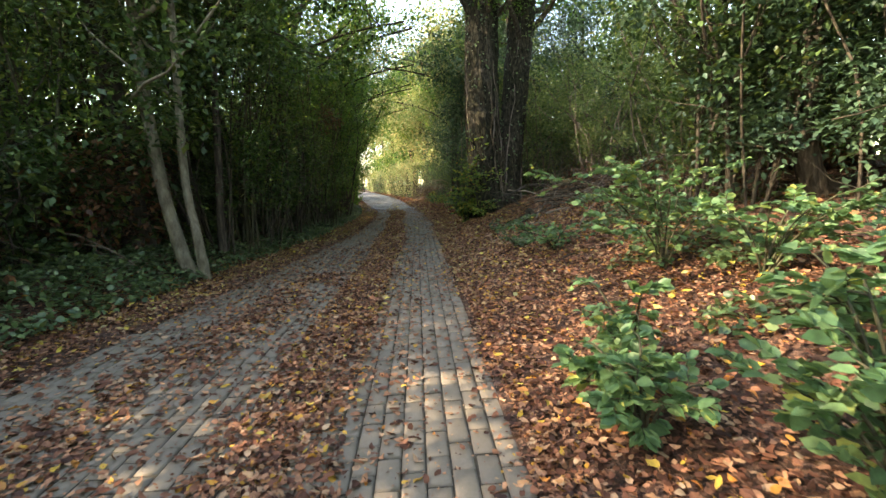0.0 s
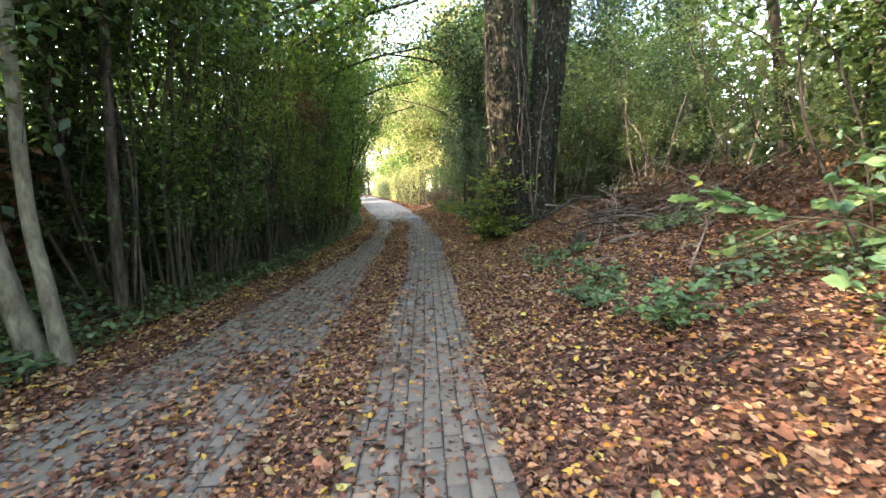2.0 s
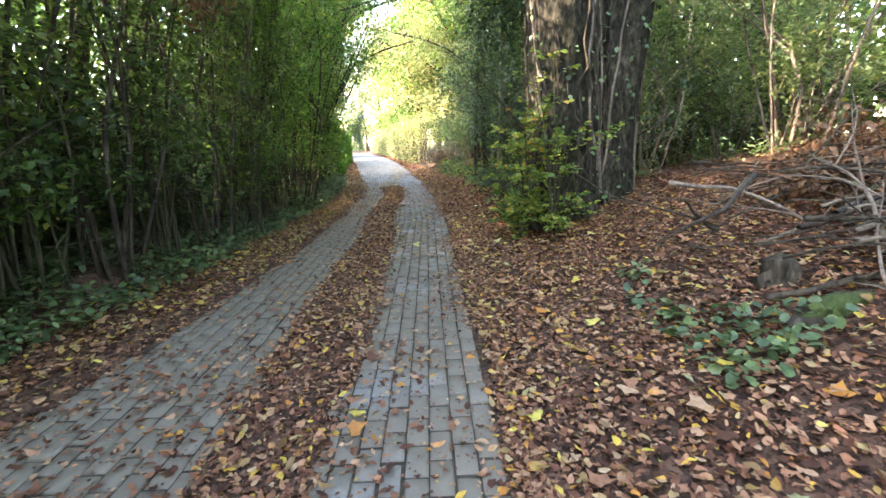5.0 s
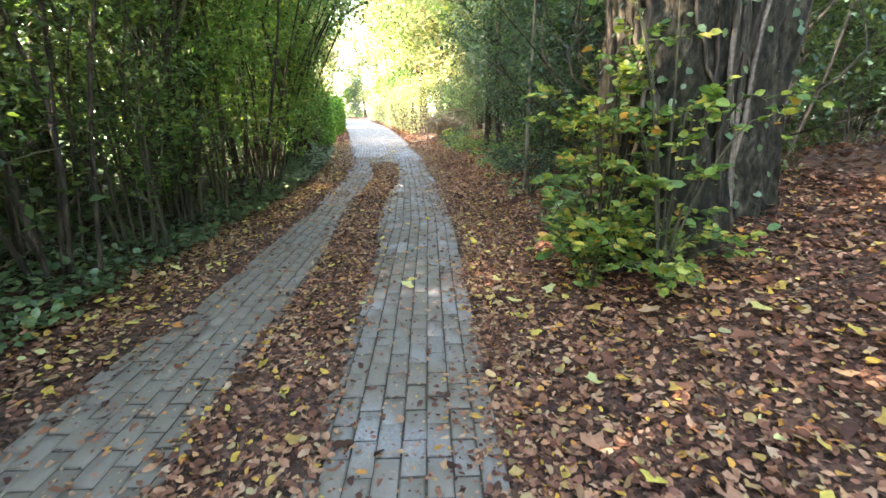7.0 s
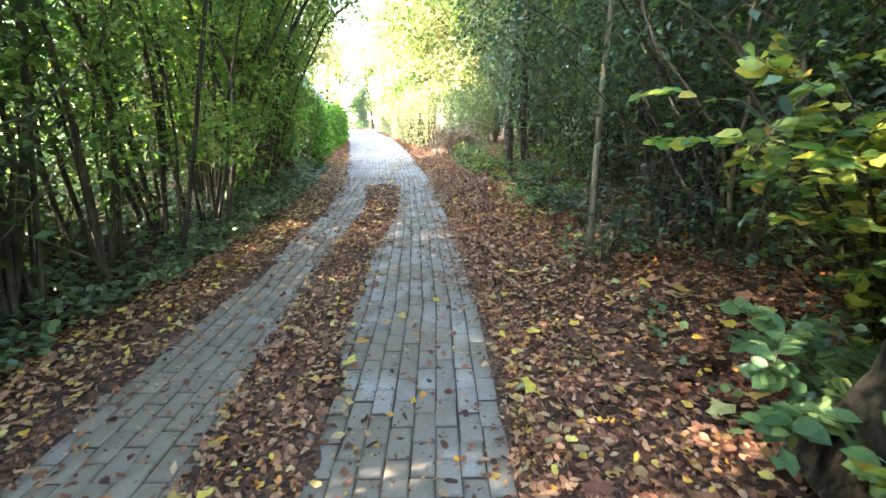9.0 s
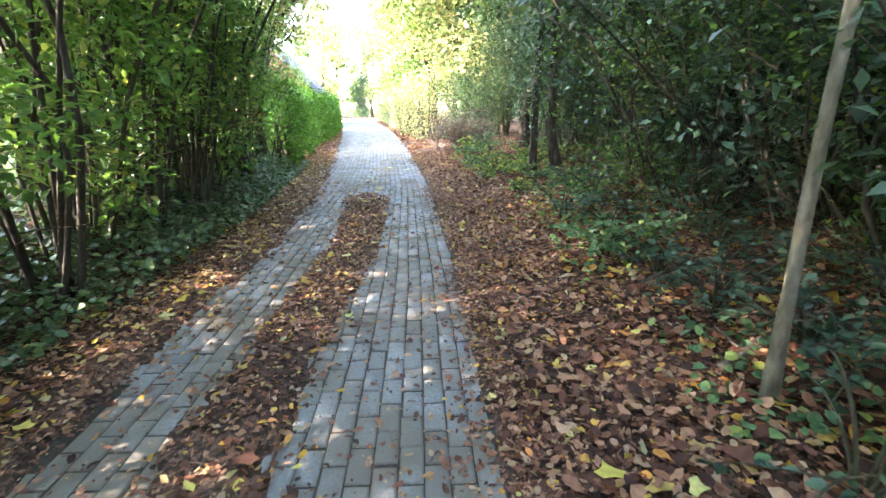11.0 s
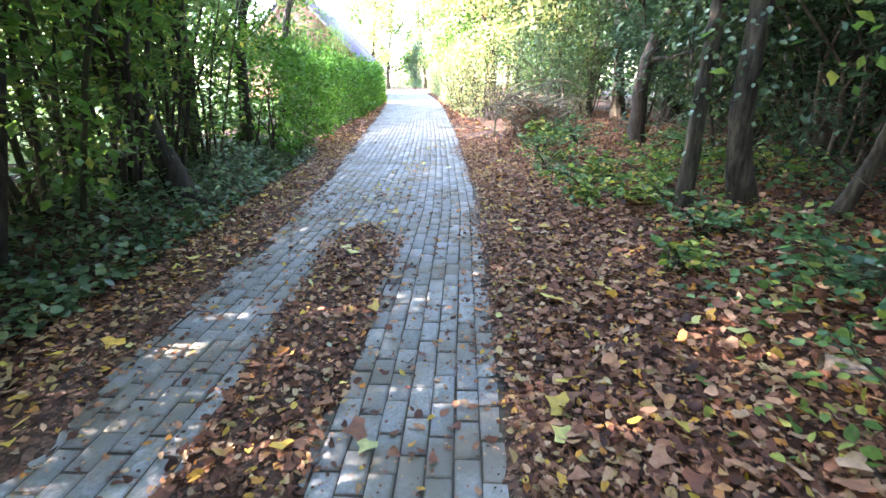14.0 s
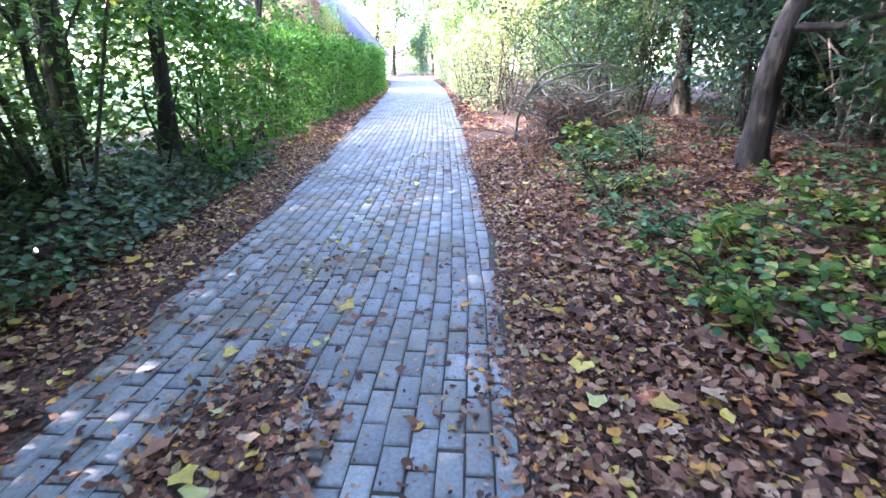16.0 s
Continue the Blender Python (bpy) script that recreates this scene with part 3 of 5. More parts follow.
# the twin-stemmed old tree with ivy at the bend of the verge
def old_tree():
    x, y = 1.95, 12.55
    z = float(ground_z(x, y)) - 0.1
    ob = empty("old_twin_tree", "massive old twin-trunked tree with furrowed brown bark and ivy", "tree", at=(x, y, z))
    P1 = curve_line([(-0.19, 0, 0), (-0.2, 0, 1.2), (-0.25, 0, 3.0), (-0.18, 0.05, 5.5), (-0.1, 0.1, 9)], 40)
    V, F = tube(P1, [0.46, 0.42, 0.42, 0.4, 0.3], 36, 0.03, 3)
    P2 = curve_line([(0.42, 0.2, 0), (0.45, 0.2, 1.2), (0.64, 0.22, 3.0), (0.9, 0.25, 5.2), (1.25, 0.3, 9)], 40)
    V2, F2 = tube(P2, [0.38, 0.31, 0.32, 0.33, 0.24], 32, 0.03, 4)
    for W, P in ((V, P1), (V2, P2)):
        a = np.arctan2(W[:, 1] - P[0, 1], W[:, 0] - P[0, 0])
        f = 1 + (0.28 + 0.25 * np.sin(a * 5 + 1)) * np.exp(-W[:, 2] / 0.3) + 0.05 * np.sin(a * 7 + W[:, 2] * 0.7) + 0.03 * np.sin(a * 13 + W[:, 2] * 1.6)
        c = np.stack([np.interp(W[:, 2], P[:, 2], P[:, 0]), np.interp(W[:, 2], P[:, 2], P[:, 1])], 1)
        W[:, :2] = c + (W[:, :2] - c) * f[:, None]
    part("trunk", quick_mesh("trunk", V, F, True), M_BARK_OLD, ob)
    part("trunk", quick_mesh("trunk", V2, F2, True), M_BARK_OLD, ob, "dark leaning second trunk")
    g = np.random.default_rng(5)
    # bare ivy stems climbing the bark
    for k in range(20):
        a = g.uniform(-2.9, 0.2)
        big = k % 3 != 0
        P, r0 = (P1, 0.43) if big else (P2, 0.31)
        zz = np.linspace(g.uniform(0.0, 0.8), g.uniform(2.0, 5.5), 14)
        aa = a + np.cumsum(g.normal(0, 0.14, 14))
        rr = np.interp(zz, [0, 0.5, 6], [r0 * 1.3, r0 * 1.02, r0 * 0.86]) + 0.03
        L = np.stack([np.interp(zz, P[:, 2], P[:, 0]) + rr * np.cos(aa), np.interp(zz, P[:, 2], P[:, 1]) + rr * np.sin(aa), zz], 1)
        part("vine", quick_mesh("vine", *tube(L, [0.02, 0.014, 0.008], 6, 0.1, k), True), (M_BARK, M_BARK, M_BARK_DARK, M_TWIG)[k % 4], ob)
    # ivy leaves on the bark
    n = 1500
    zz, a = g.uniform(0.1, 8.0, n), g.uniform(-3.1, 3.1, n)
    zz = np.where(g.uniform(0, 1, n) < 0.45, g.uniform(4, 8.8, n), zz)
    s = g.uniform(0, 1, n) < 0.6
    rr = np.where(s, np.interp(zz, [0, 0.5, 9], [0.56, 0.44, 0.33]), np.interp(zz, [0, 0.5, 9], [0.46, 0.33, 0.27]))
    cx = np.where(s, np.interp(zz, P1[:, 2], P1[:, 0]), np.interp(zz, P2[:, 2], P2[:, 0]))
    cy = np.where(s, np.interp(zz, P1[:, 2], P1[:, 1]), np.interp(zz, P2[:, 2], P2[:, 1]))
    O = np.stack([np.cos(a), np.sin(a), np.zeros(n)], 1)
    P = np.stack([cx, cy, zz], 1) + O * (rr + g.uniform(0, 0.1, n))[:, None]
    part("ivy", quick_mesh("ivy", *leaves(P, O * 0.5 + rand_dirs(n, 1, g) * 0.6 + [0, 0, -0.6], O + [0, 0, 0.3], g.uniform(0.04, 0.08, n), 0.85, 0.08, True)), M_IVY, ob, "climbing ivy leaves")
    # high limbs and crown over the lane
    ends = []
    for k in range(22):
        P = P1 if k % 2 else P2
        q = P[g.integers(26, 40)]
        a = g.uniform(0, 2 * math.pi)
        L, tb = limb(q, (math.cos(a), math.sin(a), 0.5), g.uniform(2.5, 4.8), 0.09, g, 0.18, 9)
        part("limb", quick_mesh("limb", *tb, True), M_BARK, ob)
        ends += [L[-1], L[6], L[4]]
    clumps = [(*e, g.uniform(0.5, 1.0), g.uniform(0.4, 0.7)) for e in ends]
    part("crown", quick_mesh("crown", *crown_leaves(clumps, 16000, 0.1, 0.3, g)), M_LEAF_MID, ob)
    return ob


old_tree()
low_shrub("hornbeam_sapling", "young shrub with yellowing green leaves at the old tree's foot", (1.12, 12.05), 0.42, 0.6, 16, 70, 0.075, M_LEAF_SHRUB, 21, (-0.1, -0.25))
low_shrub("hornbeam_sapling", "tall sapling with yellow-green leaves against the old trunk", (1.2, 12.1), 0.55, 1.5, 14, 90, 0.066, M_LEAF_SHRUB, 22, (0.1, -0.2))
low_shrub("hornbeam_sapling", "tall thin sapling with gold leaves beside the trunk", (1.45, 11.75), 0.75, 2.2, 10, 60, 0.068, M_LEAF_SHRUB, 27, (0.15, -0.1))
low_shrub("hornbeam_sapling", "low spray of yellow-green leaves at the old tree's root", (1.5, 11.8), 0.55, 0.5, 10, 60, 0.066, M_LEAF_SHRUB, 37, (0.1, -0.3))
low_shrub("hornbeam_sapling", "young shrub with broad pale green and yellow leaves", (1.85, 13.35), 0.85, 1.2, 18, 84, 0.078, M_LEAF_SHRUB, 23, (-0.3, -0.1))
low_shrub("hornbeam_sapling", "low shrub of green leaves trailing over brown litter", (1.4, 13.0), 0.45, 0.4, 10, 60, 0.085, M_LEAF_BRAMBLE, 38, (-0.25, -0.15))
low_shrub("bramble_bush", "low bramble of bright green leaves over brown litter", (0.82, 1.7), 0.36, 0.4, 13, 60, 0.068, M_LEAF_BRAMBLE, 24, (-0.1, 0))
low_shrub("bramble_bush", "thin bramble shoots with pale green leaves", (1.02, 2.25), 0.32, 0.5, 7, 44, 0.065, M_LEAF_BRAMBLE, 39)
low_shrub("bramble_bush", "arching bramble with sunlit pale green leaves", (1.22, 1.0), 0.45, 0.72, 16, 60, 0.07, M_LEAF_BRAMBLE, 25, (-0.1, 0.05))
low_shrub("bramble_bush", "spreading sapling with broad green leaves held flat", (2.0, 3.8), 0.9, 0.9, 13, 110, 0.068, M_LEAF_BRAMBLE, 26, (-0.28, -0.05))
low_shrub("bramble_bush", "straggling bramble on the leaf-strewn bank", (2.3, 3.0), 0.8, 0.6, 10, 80, 0.075, M_LEAF_BRAMBLE, 28)
low_shrub("bramble_bush", "low green seedlings among brown leaves", (1.6, 5.6), 0.5, 0.25, 9, 50, 0.06, M_LEAF_BRAMBLE, 29)
low_shrub("bramble_bush", "small leafy shrub at the lane's edge", (1.35, 17.6), 0.5, 0.3, 12, 70, 0.055, M_LEAF_BRAMBLE, 30)
low_shrub("bramble_bush", "yellow-green bramble spilling onto brown leaves", (1.0, 22.9), 0.5, 0.25, 10, 36, 0.062, M_LEAF_SHRUB, 31)
low_shrub("bramble_bush", "yellow-green bramble spilling onto brown leaves", (1.55, 22.6), 0.6, 0.25, 9, 36, 0.062, M_LEAF_SHRUB, 32)
low_shrub("bramble_bush", "leafy green shrub beside the branch pile", (0.95, 26.4), 0.5, 0.35, 10, 60, 0.08, M_LEAF_SHRUB, 33)

for n, (x, y, reach, h, leaf, mat) in enumerate([(1.35, 15.2, 0.6, 0.5, 0.06, M_LEAF_YEW), (1.55, 16.4, 0.6, 0.55, 0.06, M_LEAF_YEW), (1.35, 19.0, 0.55, 0.35, 0.06, M_LEAF_BRAMBLE), (1.8, 19.4, 0.6, 0.45, 0.065, M_LEAF_YEW), (0.75, 24.6, 0.5, 0.35, 0.07, M_LEAF_SHRUB),
                                           (1.3, 25.6, 0.6, 0.5, 0.075, M_LEAF_BRAMBLE), (1.2, 22.2, 0.5, 0.2, 0.07, M_LEAF_SHRUB), (1.75, 23.3, 0.6, 0.25, 0.075, M_LEAF_SHRUB), (2.2, 22.8, 0.6, 0.3, 0.075, M_LEAF_BRAMBLE),
                                           (0.95, 23.7, 0.45, 0.2, 0.07, M_LEAF_BRAMBLE), (1.1, 20.6, 0.35, 0.22, 0.07, M_LEAF_SHRUB), (1.45, 21.1, 0.4, 0.22, 0.07, M_LEAF_BRAMBLE), (1.0, 22.4, 0.4, 0.18, 0.075, M_LEAF_SHRUB), (1.5, 21.9, 0.45, 0.2, 0.075, M_LEAF_SHRUB), (1.35, 23.2, 0.45, 0.22, 0.075, M_LEAF_SHRUB), (2.3, 22.0, 0.5, 0.25, 0.075, M_LEAF_SHRUB), (0.75, 25.6, 0.4, 0.35, 0.07, M_LEAF_BRAMBLE), (1.75, 20.1, 0.4, 0.2, 0.07, M_LEAF_BRAMBLE), (1.75, 16.0, 0.5, 0.35, 0.055, M_LEAF_YEW), (2.0, 17.2, 0.5, 0.4, 0.055, M_LEAF_YEW), (1.5, 17.0, 0.4, 0.3, 0.05, M_LEAF_YEW), (1.6, 18.2, 0.5, 0.35, 0.065, M_LEAF_YEW), (1.7, 7.2, 0.4, 0.2, 0.06, M_LEAF_BRAMBLE), (1.35, 6.7, 0.3, 0.16, 0.06, M_IVY)]):
    low_shrub("bramble_bush", ("low green bramble sprawling over brown leaf litter", "low yellow-green bramble among fallen leaves")[mat == M_LEAF_SHRUB], (x, y), reach, h * 0.85, 8, 32, leaf * 0.85, mat, 700 + n, group="brambles on the bank")

# the overgrown hedge of thin rods
STOOLS = [stool(40 + k, stems=13, leaf_mat=(M_LEAF_DARK, M_LEAF_MID)[k % 2], bark=(M_BARK, M_BARK_OLIVE)[k % 2], count=4400, leaf=0.072, low=0.34) for k in range(4)]
AIRY = [stool(60 + k, stems=11, leaf_mat=M_LEAF_AIRY, bark=(M_BARK_DARK, M_BARK_OLIVE)[k % 2], count=5200, leaf=0.08, low=0.3, spread=1.9, r=0.016, label="airy hedge shrub of crooked leaning stems with light leaves") for k in range(3)]
spots = []
for k, y in enumerate(np.concatenate([np.arange(7.6, 14.4, 0.82), np.arange(14.4, 24.3, 0.95)])):
    spots.append((float(left_edge(y)) - 1.05 + rng.normal(0, 0.12) - (0.35 if y > 18 else 0), y))
for k, y in enumerate([-3.0, -1.9, -0.7, 0.7, 2.3, 3.6, 4.7, 5.9, 7.0, 8.2]):
    spots.append((float(left_edge(y)) - 2.2 + rng.normal(0, 0.3), y))
far_spots = [k for k, (x, y) in enumerate(spots) if y > 14.4]
first_airy = {next(k for k in far_spots if k % 3 == i) for i in range(3)}
for k, (x, y) in enumerate(spots):
    m = AIRY[k % 3] if y > 14.4 else STOOLS[k % 4]
    if k < 4 or k in first_airy:
        m.location = (x, y, float(ground_z(x, y)) - 0.03)
    else:
        place(m, x, y, rng.uniform(0, 6.28), rng.uniform(0.85, 1.15))

BUSHES = [stool(340 + k, stems=8, height=1.7, leaf_mat=M_LEAF_DARK, bark=M_BARK_DARK, count=2200, leaf=0.1, low=0.0, spread=1.1, r=0.009, label="low dark leafy bush added to deepen the hedge's shade", group="bushes in the hedge") for k in range(2)]
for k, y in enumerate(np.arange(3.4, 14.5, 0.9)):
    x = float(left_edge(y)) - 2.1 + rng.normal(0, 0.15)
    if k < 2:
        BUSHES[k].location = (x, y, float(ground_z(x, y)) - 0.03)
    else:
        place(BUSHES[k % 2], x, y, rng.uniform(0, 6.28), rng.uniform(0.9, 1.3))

# further bush rows added as occluders, to darken the foot of the hedge
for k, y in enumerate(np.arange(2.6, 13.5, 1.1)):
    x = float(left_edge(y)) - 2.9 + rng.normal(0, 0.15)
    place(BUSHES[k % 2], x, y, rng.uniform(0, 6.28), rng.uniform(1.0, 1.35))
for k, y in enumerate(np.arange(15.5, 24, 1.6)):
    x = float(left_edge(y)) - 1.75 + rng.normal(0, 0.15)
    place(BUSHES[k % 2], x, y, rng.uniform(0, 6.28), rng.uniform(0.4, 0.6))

for k, y in enumerate(np.arange(20.2, 25.5, 1.3)):
    x = float(left_edge(y)) - 2.9 + rng.normal(0, 0.2)
    place(AIRY[k % 3], x, y, rng.uniform(0, 6.28), rng.uniform(0.85, 1.1))

# pale leaning trunks by the start of the hedge
tree("hazel_tree", "pale bark tree leaning over the ivy bank", (-3.15, 6.3), [(0, 0, 0), (-0.18, 0, 0.9), (-0.32, 0.05, 1.9), (-0.4, 0.1, 3.4), (-0.3, 0.1, 6)], 0.085, 0.05, 1.0, 5000, 0.09, M_LEAF_DARK, M_BARK_PALE, 61)
tree("hazel_tree", "slim pale bark tree with dark green leaves", (-2.98, 6.35), [(0, 0, 0), (-0.05, 0, 0.6), (-0.16, 0.05, 1.5), (-0.12, 0.1, 3.2), (-0.1, 0.1, 6)], 0.06, 0.035, 1.0, 5000, 0.09, M_LEAF_DARK, M_BARK_PALE, 62)
tree("hazel_tree", "slim leaning tree with brown bark", (-3.15, 7.4), [(0, 0, 0), (0.02, 0, 0.9), (0.08, 0.05, 2.2), (0.15, 0.1, 4), (0.2, 0.1, 6)], 0.06, 0.035, 1.0, 5000, 0.09, M_LEAF_DARK, M_BARK, 63)
tree("dark_tree", "tall dark trunk wrapped in shade and leaves", (-4.1, 6.9), [(0, 0, 0), (-0.1, 0, 2), (-0.2, 0, 4), (-0.1, 0.1, 8)], 0.16, 0.1, 1.3, 9000, 0.1, M_LEAF_DARK, M_BARK_DARK, 64, limb_len=2.4)
tree("dark_tree", "leaning dark trunk in the overgrown hedge", (-3.2, 22.4), [(0, 0, 0), (-0.25, -0.05, 0.8), (-0.6, -0.1, 1.8), (-1.3, -0.2, 3.4), (-2, -0.3, 5.5)], 0.12, 0.06, 1.0, 6000, 0.09, M_LEAF_MID, M_BARK_DARK, 65)
tree("dark_tree", "slim black trunk beside the ivy bank", (-3.45, 19.6), [(0, 0, 0), (-0.06, 0, 1), (-0.18, 0, 2.4), (-0.3, 0, 5)], 0.07, 0.04, 1.0, 5000, 0.09, M_LEAF_MID, M_BARK_DARK, 66)

# trees of the leafy bank
BANK = [((1.55, 21.7), [(0, 0, 0), (0.0, 0, 0.7), (0.02, 0, 1.6), (0.15, 0.1, 4), (0.3, 0.2, 7)], 0.08, M_BARK), ((1.92, 21.5), [(0, 0, 0), (-0.12, 0, 0.5), (-0.16, 0, 1.2), (-0.1, 0.1, 4), (0, 0.2, 7)], 0.105, M_BARK),
        ((1.95, 24.7), [(0, 0, 0), (-0.02, 0, 0.6), (0.0, 0, 1.0), (0.2, 0.05, 1.6), (0.8, 0.1, 2.4), (1.8, 0.2, 4)], 0.135, M_BARK_DARK), ((2.55, 20.15), [(0, 0, 0), (0.12, 0, 0.9), (0.3, 0.1, 2), (0.6, 0.2, 4), (0.8, 0.2, 7)], 0.09, M_BARK_DARK),
        ((2.2, 21.0), [(0, 0, 0), (0.18, 0, 0.5), (0.25, 0, 1.1), (0.5, 0.1, 3), (0.7, 0.2, 6)], 0.055, M_BARK), ((2.9, 22.4), [(0, 0, 0), (0.1, 0, 1), (0.3, 0, 3), (0.2, 0, 6)], 0.08, M_BARK_DARK),
        ((4.4, 4.75), [(0, 0, 0), (-0.3, 0, 0.25), (-0.42, 0, 0.9), (-0.36, 0, 2.2), (-0.42, 0, 6)], 0.15, M_BARK), ((5.0, 4.5), [(0, 0, 0), (-0.1, 0, 1.5), (0.1, 0, 3), (0.2, 0, 6)], 0.13, M_BARK),
        ((1.4, 15.7), [(0, 0, 0), (0.0, 0, 1.2), (0.05, 0, 2.6), (0.1, 0, 5)], 0.035, M_BARK_PALE), ((3.4, 16.0), [(0, 0, 0), (0.1, 0, 1.2), (-0.2, 0, 2.6), (-0.3, 0, 6)], 0.13, M_BARK_DARK)]
for k, (at, line, r, bark) in enumerate(BANK):
    tree("bank_tree", "slim bare-stemmed woodland tree on the leafy bank", at, line, r * 0.75, r * 0.4, 1.1, 4200, 0.11, (M_LEAF_YEW, M_LEAF_DARK)[k % 2], bark, 80 + k, "trees on the bank", limb_from=(0.5 if at[0] < 1.5 else 0.2))


def trunk_ivy(at, lean, r, n, seed):
    """Ivy climbing a slim trunk."""
    g = np.random.default_rng(seed)
    zz, a = g.triangular(0.3, 2.2, 3.6, n), g.uniform(0, 2 * np.pi, n)
    O = np.stack([np.cos(a), np.sin(a), np.zeros(n)], 1)
    P = O * (r + g.uniform(0, 0.16, n))[:, None] + np.stack([lean * zz, np.zeros(n), zz], 1)
    return thing("trunk_ivy", quick_mesh("trunk_ivy", *leaves(P, O * 0.5 + rand_dirs(n, 1, g) * 0.6 + [0, 0, -0.5], O + [0, 0, 0.3], g.uniform(0.035, 0.06, n), 0.85, 0.08, True)), M_IVY, "green ivy climbing a slim trunk", "ivy", kind="stuff", at=(*at, float(ground_z(*at))))


trunk_ivy((1.55, 21.7), 0.02, 0.06, 420, 51)
trunk_ivy((1.92, 21.5), -0.1, 0.08, 520, 52)

# dark evergreens that close the bank behind
YEWS = []
for k in range(3):
    YEWS.append(tree("evergreen", "dense dark evergreen with drooping blue-green sprays", ((5.2, 4.2), (6.4, 18.2), (4.4, 20.6))[k], [(0, 0, 0), (0.05, 0, 1.5), (0, 0.1, 4), (0, 0.1, 7)], 0.07, 0.03, 1.35, 19000, 0.115, M_LEAF_YEW, M_BARK_DARK, 130 + k, "evergreens on the bank", limbs=24, limb_from=0.04, limb_len=2.0, wide=0.4))
for k, (x, y) in enumerate([(6.4, 1.2), (3.6, 17.9), (4.0, 23.6), (3.2, 27.6), (2.3, 30.4), (1.9, 33.6), (6.2, 25), (8.2, 18), (6.5, 29.5), (7.4, 22), (3.9, -6), (7.6, 26), (6.0, 33.5), (4.6, 26.6), (4.9, 30.4), (-5.8, 4.6), (-6.2, 7.6), (-5.4, -3)]):
    place(YEWS[k % 3], x, y, rng.uniform(0, 6.28), rng.uniform(0.85, 1.15) * (0.78 if x < 0 else 1))

# understorey of thin bare stems and loose leaves
UNDER = [stool(240 + k, stems=9, height=3.6, leaf_mat=(M_LEAF_BACKLIT, M_LEAF_YEW, M_LEAF_DARK)[k], bark=(M_TWIG, M_BARK, M_BARK_DARK)[k], count=5200, leaf=0.07, low=0.12, spread=1.5, r=0.014, label="thin-stemmed woodland shrub with loose green leaves", group="understorey on the bank") for k in range(3)]
under = [(3.4, 13.9), (5.0, 1.6), (5.3, 3.0)]
for k, (x, y) in enumerate(under + [(5.0, 0.2), (3.4, 4.7), (3.9, 5.4), (4.1, 3.9), (3.2, 5.5), (5.9, 3.4), (6.0, 4.8), (5.6, 6.9), (4.6, 12.4), (5.6, 13.4), (4.4, 15.2), (6.2, 11.9), (3.6, 15.8), (6.8, 10.6), (6.4, 8.4), (7.4, 11.8), (4.0, 6.4), (2.5, 16.2), (2.9, 17.4), (2.6, 18.7), (3.1, 19.6), (2.9, 21.2), (2.5, 23.3), (2.6, 26.2), (2.0, 29), (1.6, 32), (6.6, 7.2), (3.6, -1.5), (5.4, 15)]):
    if k < 3:
        UNDER[k].location = (x, y, float(ground_z(x, y)) - 0.03)
    else:
        # behind the old tree, the variant whose leaves are coloured as if backlit
        place(UNDER[0 if 10 < y < 16 else 1 + k % 2], x, y, rng.uniform(0, 6.28), rng.uniform(0.8, 1.2))

# dark thicket at the foot of the woods
THICKET = [stool(270 + k, stems=16, height=2.3, leaf_mat=(M_LEAF_YEW, M_LEAF_MID, M_LEAF_YEW)[k], bark=(M_BARK_DARK, M_BARK, M_TWIG)[k], count=3400, leaf=0.06, low=0.0, spread=1.5, r=0.011, label="dark tangled thicket shrub with crossing bare twigs", group="thicket at the foot of the woods") for k in range(3)]
thick = [(2.35, 13.5), (2.75, 14.4), (2.3, 14.9)] + [(2.55 + 0.25 * math.sin(y * 2.3), y) for y in np.arange(15.7, 20, 0.8)] + [(3.4 + 0.3 * math.sin(y * 1.9), y) for y in np.arange(14.8, 29, 0.95)] + [(1.5 + 0.2 * math.sin(y), y) for y in np.arange(29.4, 33, 1.2)] + [(4.4 + 0.4 * math.sin(y * 2.7), y) for y in np.arange(16, 29, 1.3)]
for k, (x, y) in enumerate(thick):
    if k < 3:
        THICKET[k].location = (x, y, float(ground_z(x, y)) - 0.03)
    else:
        place(THICKET[k % 3], x, y, rng.uniform(0, 6.28), rng.uniform(0.8, 1.15))

# golden and green trees that arch over the far lane
GOLD = [tree("autumn_tree", "roadside tree with golden-green autumn leaves", (1.6 - k * 2.6, 33 + k * 12.5), [(0, 0, 0), (-0.1, 0, 2), (-0.4, 0, 4.5), (-0.9, 0, 9)], 0.16, 0.07, 1.7, 7200, 0.22, (M_LEAF_GOLD, M_LEAF_MID)[k], M_BARK, 150 + k, "trees along the far lane", limbs=18, limb_from=0.15, limb_len=3.0) for k in range(2)]
for k, (x, y, s) in enumerate([(0.8, 37, 1.0), (-0.2, 43, 1.1), (-2.0, 52, 1.2), (-3.6, 60, 1.2), (-5.5, 70, 1.3), (-9.5, 40, 0.9), (-13.5, 50, 1.0), (-14.5, 84, 1.3), (-10, 88, 1.3), (-18, 82, 1.2), (-12.6, 68, 1.3), (3.5, 40, 1.2), (2, 50, 1.2), (1, 62, 1.3), (-1, 75, 1.3)]):
    place(GOLD[k % 2], x, y, rng.uniform(-0.6, 0.6) + (math.pi if x < float(left_edge(y)) else 0), s)

